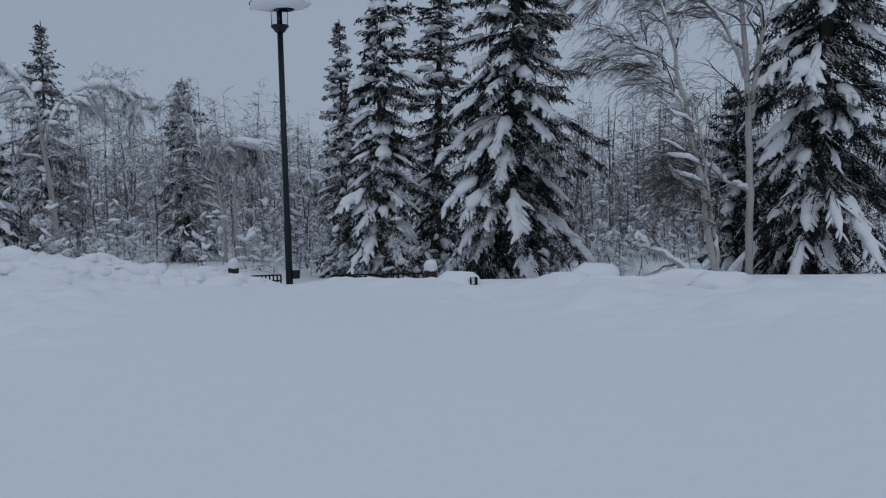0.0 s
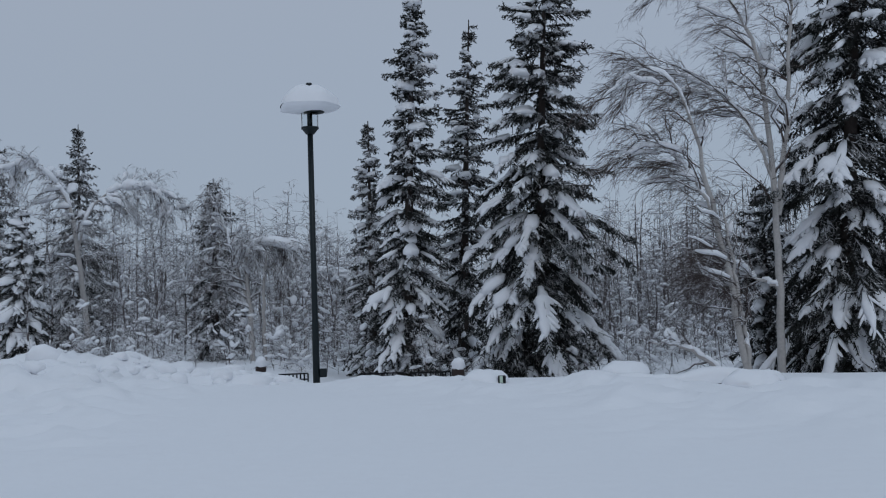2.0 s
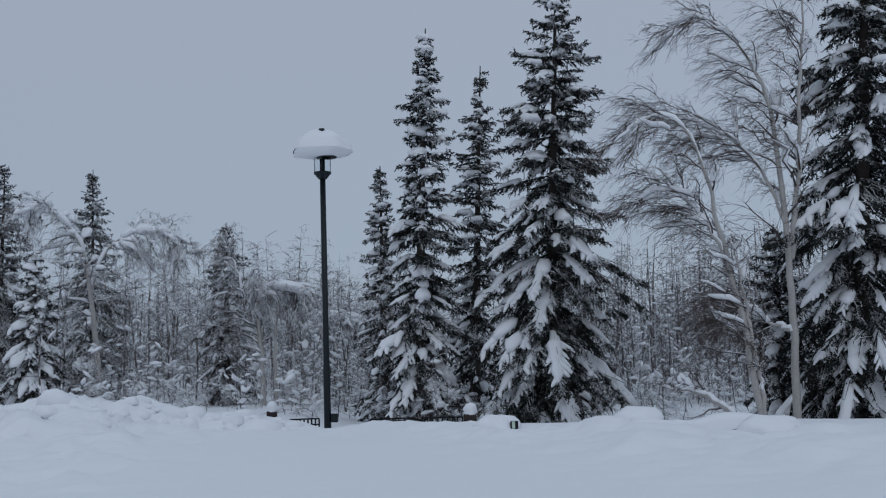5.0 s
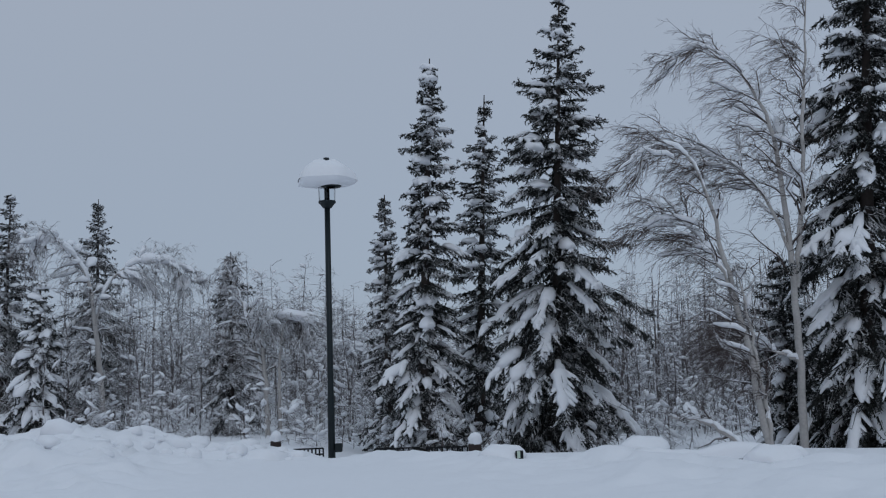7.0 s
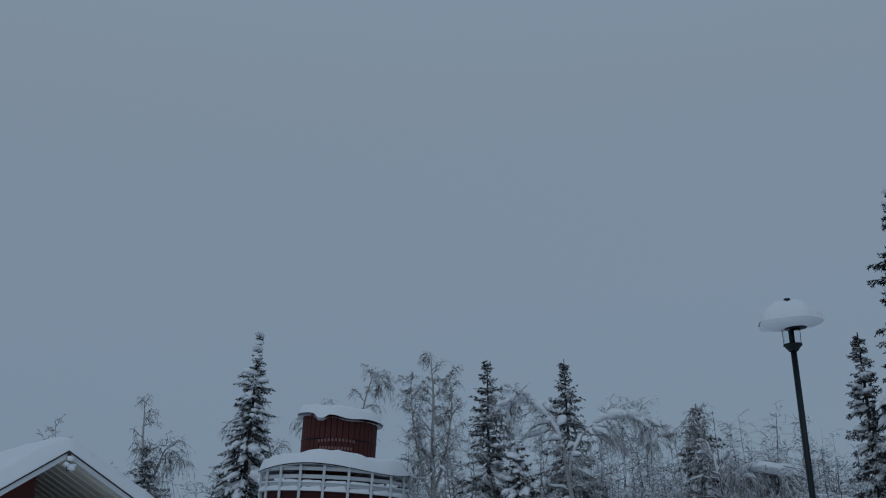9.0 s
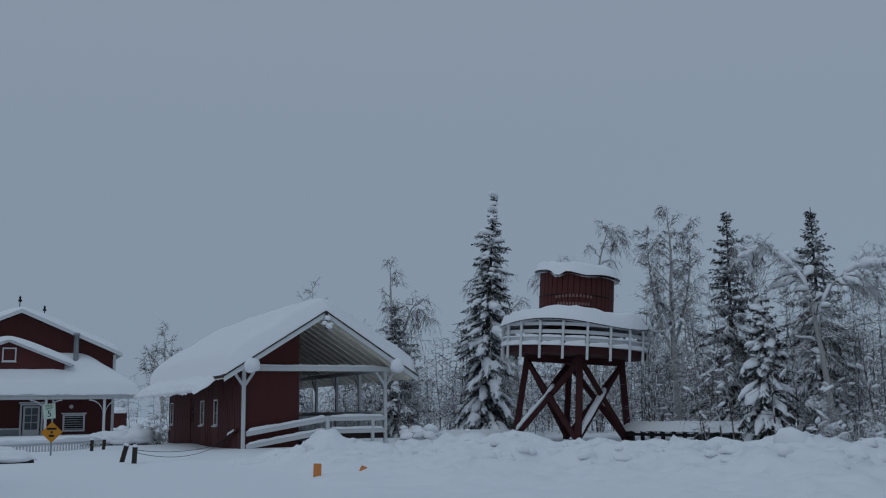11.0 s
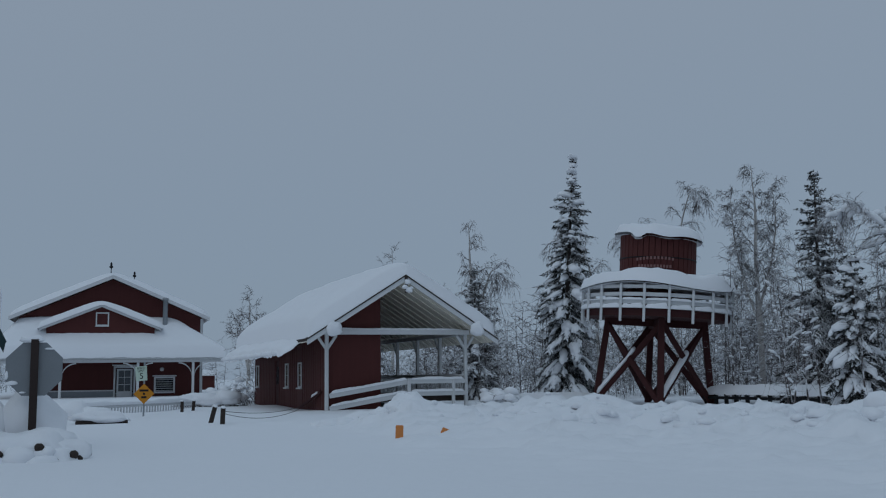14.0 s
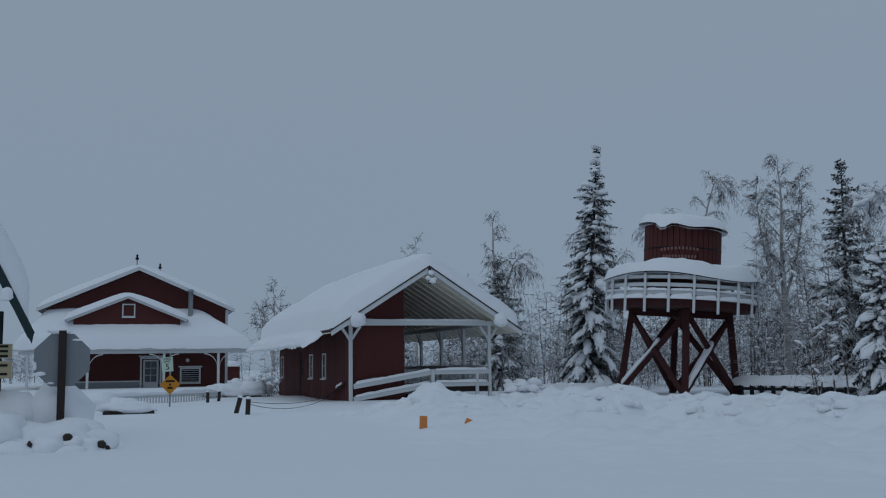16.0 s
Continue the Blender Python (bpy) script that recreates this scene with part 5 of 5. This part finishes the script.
lump(c, (-0.07, 0, 4.80), (0.17, 0.15, 0.11), None, 3, 1)
part("snow_crown", c, SNOW, lamp)
part("finial", lathe([(0, 4.5), (0.03, 4.5), (0.03, 4.84), (0.05, 4.84), (0.05, 4.92), (0, 4.93)], 14), DARK_METAL, lamp)
part("outlet_box", boxed(0.06, 0.17, -0.05, 0.05, 0.03, 0.17, 0.01), DARK_METAL, lamp)

# ---- low iron fence, bollards and marker stubs along the snow's edge ----
iron = thing("low_iron_fence", pose(0, 0, 0), "low black iron fence nearly buried in snow", "fence")
for b0, b1, d in ((12.6, 10.9, 17.6), (8.0, 5.4, 17.4), (5.0, 2.7, 17.2)):
    p, q = Vector(spot(b0, d)), Vector(spot(b1, d))
    z0 = 0.03 if b0 > 10 else -0.01
    for z in (z0, z0 - 0.10):
        part("rail", beamed((p.x, p.y, z), (q.x, q.y, z), 0.03, 0.025, 0), BLACK_METAL, iron)
    for i in range(9):
        r = p.lerp(q, i / 8)
        part("bar", boxed(r.x - 0.012, r.x + 0.012, r.y - 0.012, r.y + 0.012, -0.5, z0), BLACK_METAL, iron)
for b, d, h, w, lab in ((2.27, 17.0, 0.06, 0.11, "dark round bollard with a dome of snow"), (13.55, 19.0, 0.13, 0.10, "dark bollard half buried with snow on top")):
    x, y, _ = spot(b, d)
    ob = thing("bollard", pose(x, y, 0), lab, "bollard", "bollards")
    part("post", lathe([(0, -0.3), (w, -0.3), (w, h - 0.03), (w * 0.85, h), (0, h)], 20), RUST_POST, ob)
    c = Soup()
    lump(c, (0, 0, h + 0.03), (w * 1.15, w * 1.1, 0.13), None, 3, 2)
    part("snow_dome", c, SNOW, ob)
for b, d, h, w in ((-0.25, 12.9, 0.15, 0.05), (-7.05, 12.6, 0.10, 0.045), (-13.9, 11.6, 0.15, 0.04)):
    x, y, _ = spot(b, d)
    ob = thing("marker_post", pose(x, y, ground_height(x, y) - 0.06, 0, 0, b), "short dark marker post poking out of the snow", "post", "marker posts")
    part("post", boxed(-w, w, -w, w, -0.2, h, 0.008), BLACK_METAL, ob)
    if b > -1:
        part("reflector", boxed(-0.03, 0.01, -w - 0.006, -w - 0.002, 0.06, 0.15), SIGN_WHITE, ob, "pale worn reflector")
    c = Soup()
    lump(c, (-0.22 if b > -1 else 0.05, 0.12, 0.02), (0.30, 0.25, 0.22), None, 3, 1)
    part("snow_hump", c, SNOW, ob)
rail_log = thing("parking_log", pose(*spot(-10.6, 12.4, -0.05), 0, 0, 8), "snow-covered parking log at the edge", "log")
part("log", beamed((-0.9, 0, 0.07), (1.2, 0, 0.07), 0.18, 0.16, 0.04), RUST_POST, rail_log)
part("log_snow", snow_line((-0.95, 0, 0.12), (1.25, 0, 0.12), 0.36, 0.15, 2), SNOW, rail_log)

# ---- long snow-covered table or bench behind the bank ----
for (b0, d0), (b1, d1), lab, zs, th in (((33.6, 36.5), (26.6, 31.5), "long low platform buried under a slab of snow", 0.32, 0.32), ((46.0, 36), (40.0, 37), "low platform rail carrying a slab of snow", 0.12, 0.30)):
    p, q = Vector(spot(b0, d0)), Vector(spot(b1, d1))
    ob = thing("low_platform", pose(0, 0, 0), lab, "platform", "low platforms")
    a = (q - p).normalized()
    nrm = Vector((-a.y, a.x, 0))
    c4 = [p - nrm * 0.45, q - nrm * 0.45, q + nrm * 0.45, p + nrm * 0.45]
    part("slab_snow", snow_on(flat_quad([(k.x, k.y, zs) for k in c4]), th, 60, 10, 5.0, 0.12, 10, 0.03, 0.03), SNOW, ob)
    for i in range(12):
        r = p.lerp(q, (i + 0.2) / 11.6) - nrm * 0.4
        part("support", boxed(r.x - 0.05, r.x + 0.05, r.y - 0.05, r.y + 0.05, -0.4, zs), BLACK_METAL, ob)
    part("edge_rail", beamed((c4[0].x, c4[0].y, zs - 0.12), (c4[1].x, c4[1].y, zs - 0.12), 0.06, 0.1), BLACK_METAL, ob)

# ---- signs ----
sx, sy, _ = spot(65.55, 31)
post = thing("road_sign", pose(sx, sy, 0, 0, 0, 65.5), "white speed limit sign above an amber diamond on one post", "sign")
part("post", boxed(-0.025, 0.025, 0.02, 0.06, -0.3, 1.6), GALV, post)
board = part("speed_board", boxed(-0.165, 0.165, 0, 0.012, 1.05, 1.48, 0.004, m=pose(0.0, 0, 0, 0, -4, 0)), SIGN_WHITE, post)


def lettering(parent, text, size, m, mat=INK):
    cu = bpy.data.curves.new("lettering", 'FONT')
    cu.body, cu.size, cu.align_x, cu.align_y, cu.extrude = text, size, 'CENTER', 'CENTER', 0.001
    ob = new("lettering", cu)
    me = bpy.data.meshes.new_from_object(ob.evaluated_get(bpy.context.evaluated_depsgraph_get()))
    bpy.data.objects.remove(ob)
    me.materials.clear()
    return_ob = part("lettering", me, mat, parent)
    return_ob.matrix_local = m
    return return_ob


tip = pose(0, 0, 0, 0, -4, 0)
lettering(board, "SPEED", 0.085, tip @ pose(0, -0.004, 1.42, 90))
lettering(board, "LIMIT", 0.085, tip @ pose(0, -0.004, 1.34, 90))
lettering(board, "5", 0.25, tip @ pose(0, -0.004, 1.185, 90))
r2 = 0.30
dm = part("diamond_board", prism(bmesh.new(), [(0, -r2), (r2, 0), (0, r2), (-r2, 0)], 0, 0.012, pose(0, -0.01, 0.66)), YELLOW, post)
for z, w in ((0.10, 0.13), (0.0, 0.03), (-0.1, 0.075)):
    part("letter_bar", boxed(-w, w, -0.016, -0.012, 0.66 + z - 0.03, 0.66 + z + 0.03), INK, dm)

sx, sy, _ = spot(71.2, 15.6)
stop = thing("octagonal_sign", pose(sx, sy, 0, 0, 0, 71.2), "back of an octagonal metal sign on a rusty post", "sign")
outl = [(0.385 * math.cos(radians(a)) / math.cos(radians(22.5)), 1.24 + 0.385 * math.sin(radians(a)) / math.cos(radians(22.5))) for a in np.arange(22.5, 360, 45)]
part("plate", prism(bmesh.new(), outl, 0.03, 0.04), SIGN_BACK, stop, "dull grey back of the plate")
part("post", boxed(-0.055, 0.055, -0.05, 0.028, -0.2, 1.68, 0.01), RUST_POST, stop, "dark rusty post dusted with snow")
c = Soup()
lump(c, (-0.02, 0.02, 1.66), (0.17, 0.07, 0.07), None, 3, 3)
for x, z, w, h in ((-0.30, 1.03, 0.09, 0.04), (-0.37, 1.13, 0.025, 0.08), (-0.15, 0.90, 0.05, 0.02), (0.2, 1.53, 0.07, 0.02)):
    crust = Soup()
    lump(crust, (x, 0.028, z), (w, 0.012, h), None, 2, int(w * 90))
    part("snow_crust", crust, SNOW, stop)
part("snow_cap", c, SNOW, stop)

# ---- information kiosk ----
kiosk = thing("information_kiosk", pose(*spot(76.25, 16), 0, 0, 74), "dark green roofed notice kiosk under heavy snow", "kiosk")
KE, KR, KH = 0.95, 3.55, 1.62
for sgn in (-1, 1):
    part("roof_side", prism(bmesh.new(), [(sgn * KE, KH), (0, KR), (0, KR + 0.12), (sgn * (KE + 0.06), KH + 0.02)], -0.3, 1.5), GREEN_DARK, kiosk)
    part("barge_board", prism(bmesh.new(), [(sgn * (KE + 0.02), KH - 0.14), (0, KR - 0.2), (0, KR + 0.10), (sgn * (KE + 0.05), KH + 0.03)], -0.38, -0.304), GREEN_DARK, kiosk)
    part("post", boxed(sgn * 0.52 - 0.06, sgn * 0.52 + 0.06, 0.5, 0.62, -0.2, 2.0, 0.01), DARK_METAL, kiosk)


def kiosk_roof(u, v):
    x = (u - 0.5) * 2 * (KE - 0.03)
    return (x, -0.33 + 1.9 * v, KR + 0.13 - (KR - KH) / KE * abs(x))


def kiosk_soft(u, v):
    x = (u - 0.5) * 2 * (KE - 0.03)
    return (x * 1.08, -0.33 + 1.9 * v, KR + 0.25 - (KR - KH) / KE * (math.sqrt(x * x + 0.05) - 0.15))


part("roof_snow", snow_on(kiosk_roof, 0.22, 40, 16, 3.0, 0.15, 12, 0.05, 0.0, kiosk_soft), SNOW, kiosk)
for z0, z1, bars in ((1.28, 1.50, 3), (0.98, 1.24, 2)):
    pn = part("notice_panel", boxed(-0.5, 0.72, 0.42, 0.45, z0, z1, 0.004), TAN_SIGN, kiosk, "tan notice panel")
    for k in range(bars):
        z = z0 + (z1 - z0) * (k + 0.5) / bars
        part("letter_bar", boxed(0.10, 0.66, 0.412, 0.418, z - 0.018, z + 0.018), INK, pn)
c = Soup()
lump(c, (0.60, -0.39, 2.16), (0.10, 0.04, 0.12), None, 3, 2)
part("clinging_snow", c, SNOW, kiosk)

# ---- snow-covered boulders, logs and small clutter ----
for b, d, r, h, lab in ((73.75, 16.4, 0.56, 0.95, 1), (71.15, 16.3, 0.60, 1.02, 2), (74.9, 15.0, 0.66, 0.62, 4)):
    x, y, _ = spot(b, d)
    ob = thing("boulder", pose(x, y, -0.1), "large boulder rounded over by deep snow", "boulder", "boulders")
    st, c = Soup(), Soup()
    lump(st, (0, 0, 0.12), (r * 0.7, r * 0.6, h * 0.5), None, 3, lab)
    part("rock", st, RUST_POST, ob)
    lump(c, (0, 0, 0.28), (r, r * 0.85, h * 0.68), None, 3, lab)
    part("snow_cover", c, SNOW, ob)
pile = thing("log_pile", pose(*spot(70.9, 14.7), 0, 0, 71), "heap of dark logs and stones under lumpy snow", "log pile")
rng = np.random.default_rng(8)
for x, y, z, w in ((-0.44, -0.47, 0.12, 0.07), (-0.10, -0.50, 0.01, 0.11), (0.03, -0.46, 0.18, 0.12), (0.22, -0.47, 0.00, 0.11), (0.46, -0.36, 0.07, 0.12), (0.53, -0.29, 0.01, 0.10)):
    part("log_end", beamed((x, y, z), (x - 0.06, 0.6, z + 0.05), w, w * 0.9, 0.03), WOOD_DARK, pile)
c = Soup()
for x, y, z, r in ((-0.70, 0.0, 0.02, 0.36), (-0.32, 0.0, 0.06, 0.38), (0.02, 0.02, 0.10, 0.36), (0.30, 0.05, 0.04, 0.30), (-0.26, -0.30, -0.02, 0.24), (0.06, -0.36, 0.07, 0.14), (0.29, -0.26, 0.02, 0.19),
                   (-0.60, -0.32, -0.04, 0.26), (0.0, 0.4, -0.02, 0.45), (-0.55, 0.4, -0.04, 0.45), (0.10, -0.50, -0.08, 0.20)):
    lump(c, (x, y, z), (r * 1.25, r * 1.05, r * 0.85), (1, rng.normal() * 0.3, 0), 3, int(rng.integers(6)))
tagged(part("snow_cover", c, SNOW, pile), kind="stuff")
cov = thing("covered_bench", pose(*spot(67.8, 26.5), 0, 0, 70), "low bench buried under a rounded loaf of snow", "bench")
part("seat", boxed(-0.58, 0.66, -0.22, 0.22, -0.02, 0.08, 0.02), WOOD_DARK, cov)
for x in (-0.5, 0.55):
    part("leg", boxed(x - 0.05, x + 0.05, -0.2, 0.2, -0.2, -0.02), WOOD_DARK, cov)
c = Soup()
lump(c, (0.05, 0, 0.12), (0.72, 0.36, 0.20), None, 3, 0), lump(c, (-0.12, 0.06, 0.24), (0.36, 0.28, 0.18), None, 3, 5)
part("snow_loaf", c, SNOW, cov)
ball = thing("snowy_shrub", pose(*spot(69.1, 30.5), 0, 0, 70), "round shrub hidden in snow", "shrub", "shrubs")
c = Soup()
lump(c, (0, 0, 0.12), (0.50, 0.42, 0.38), None, 3, 3)
part("snow_cover", c, SNOW, ball)
part("red_notice", boxed(-0.95, -0.50, 0.28, 0.3, -0.1, 0.18), SIGN_RED, ball, "small red notice board")
for b, d, lean, h in ((61.95, 24.5, 14, 0.42), (61.30, 23.6, 2, 0.40), (63.5, 36, 0, 0.32), (62.9, 36.5, 4, 0.32)):
    ob = thing("wooden_stake", pose(*spot(b, d), 0, lean, 62), "dark weathered stake standing in the snow", "stake", "stakes")
    part("stake", boxed(-0.055, 0.055, -0.055, 0.055, -0.35, h, 0.012), WOOD_DARK, ob)
    c = Soup()
    lump(c, (0, 0, h), (0.07, 0.07, 0.05), None, 2, 1)
    part("snow_tip", c, SNOW, ob)
ropes = thing("rope_barrier", pose(0, 0, 0), "sagging dark rope between a stake and the shelter", "rope")
a, b = Vector(spot(61.3, 23.6, 0.33)), Vector(spot(57.0, 28.5, 0.25))
for k, drop in enumerate((0.10, 0.18)):
    pts = [a.lerp(b, t) - Vector((0, 0, drop * 4 * t * (1 - t) + 0.05 * k)) for t in np.linspace(0, 1, 14)]
    s = Soup()
    tubes(s, [[p[:] for p in pts]], [[0.007] * 14], 5)
    part("rope", s, ROPE, ropes)
hedge = thing("hedge", pose(*spot(61.8, 40), 0, 0, 60), "low hedge weighed down by a mass of snow", "hedge")
c, tw = Soup(), Soup()
for k in range(22):
    x = rng.uniform(-1.1, 1.15)
    r = rng.uniform(0.22, 0.40)
    lump(c, (x, rng.uniform(-0.3, 0.3), 0.16 + rng.uniform(0, 0.22)), (r * 1.4, r, r * 0.75), None, 2, k)
tagged(part("snow_cover", c, SNOW, hedge), kind="stuff")
S, D, L = [], [], []
for k in range(160):
    d = rng.normal(size=3)
    d[2] = abs(d[2])
    S.append((rng.uniform(-1.2, 1.3), rng.uniform(-0.3, 0.3), 0.0)), D.append(d / np.linalg.norm(d)), L.append(rng.uniform(0.3, 0.7))
for p, r in twiggery(rng, S, D, L, (0, 0, 0), 0.4, 0.012, 3, 2):
    tubes(tw, p, r, 3)
tagged(part("brush", tw, TWIG, hedge, smooth=False), kind="stuff")
for bearing, d, wide, lab, seed in ((45.7, 31.5, 1.0, "snow-buried shrub with dark twigs beside the shelter", 3), (60.6, 46, 1.6, "bare shrub carrying clotted snow", 4)):
    ob = thing("snowy_shrub", pose(*spot(bearing, d)), lab, "shrub", "shrubs")
    c, tw = Soup(), Soup()
    rng = np.random.default_rng(seed)
    S, D, L = [], [], []
    for k in range(120):
        dd = rng.normal(size=3) * (1, 1, 0.8)
        dd[2] = abs(dd[2])
        S.append((rng.normal() * wide * 0.35, rng.normal() * 0.3, 0.0)), D.append(dd / np.linalg.norm(dd)), L.append(rng.uniform(0.4, 1.0) * wide)
        if k % 4 == 0:
            r = rng.uniform(0.10, 0.24)
            lump(c, np.array(S[-1]) + np.array(D[-1]) * L[-1] * 0.7, (r * 1.4, r, r * 0.8), None, 2, k)
    for p, q in twiggery(rng, S, D, L, (0, 0, 0), 0.35, 0.012, 3, 2):
        tubes(tw, p, q, 3)
    tagged(part("twigs", tw, TWIG, ob, smooth=False), kind="stuff"), tagged(part("snow_cover", c, SNOW, ob), kind="stuff")
for b, d, h, w, t in ((51.36, 16.6, 0.22, 0.065, 2), (48.75, 16.9, 0.08, 0.07, 25)):
    x, y, _ = spot(b, d)
    ob = thing("snow_marker", pose(x, y, ground_height(x, y) - 0.02, 0, t, b), "faded orange plastic marker stuck in the snow bank", "marker", "snow markers")
    part("blade", boxed(-w, w, -0.02, 0.02, -0.25, h, 0.012), ORANGE, ob)

# ---- far roofs between the buildings ----
far = thing("far_shed", pose(*spot(62.9, 110), 0, 0, 62), "distant low red shed with a snowy roof", "shed")
part("wall", boxed(-2.2, 2.2, 0, 3, -0.2, 1.5), RED, far)
part("roof_snow", snow_on(flat_quad([(-2.5, -0.4, 1.5), (2.5, -0.4, 1.5), (2.5, 3.4, 1.9), (-2.5, 3.4, 1.9)]), 0.3, 20, 12, 2.0), SNOW, far)
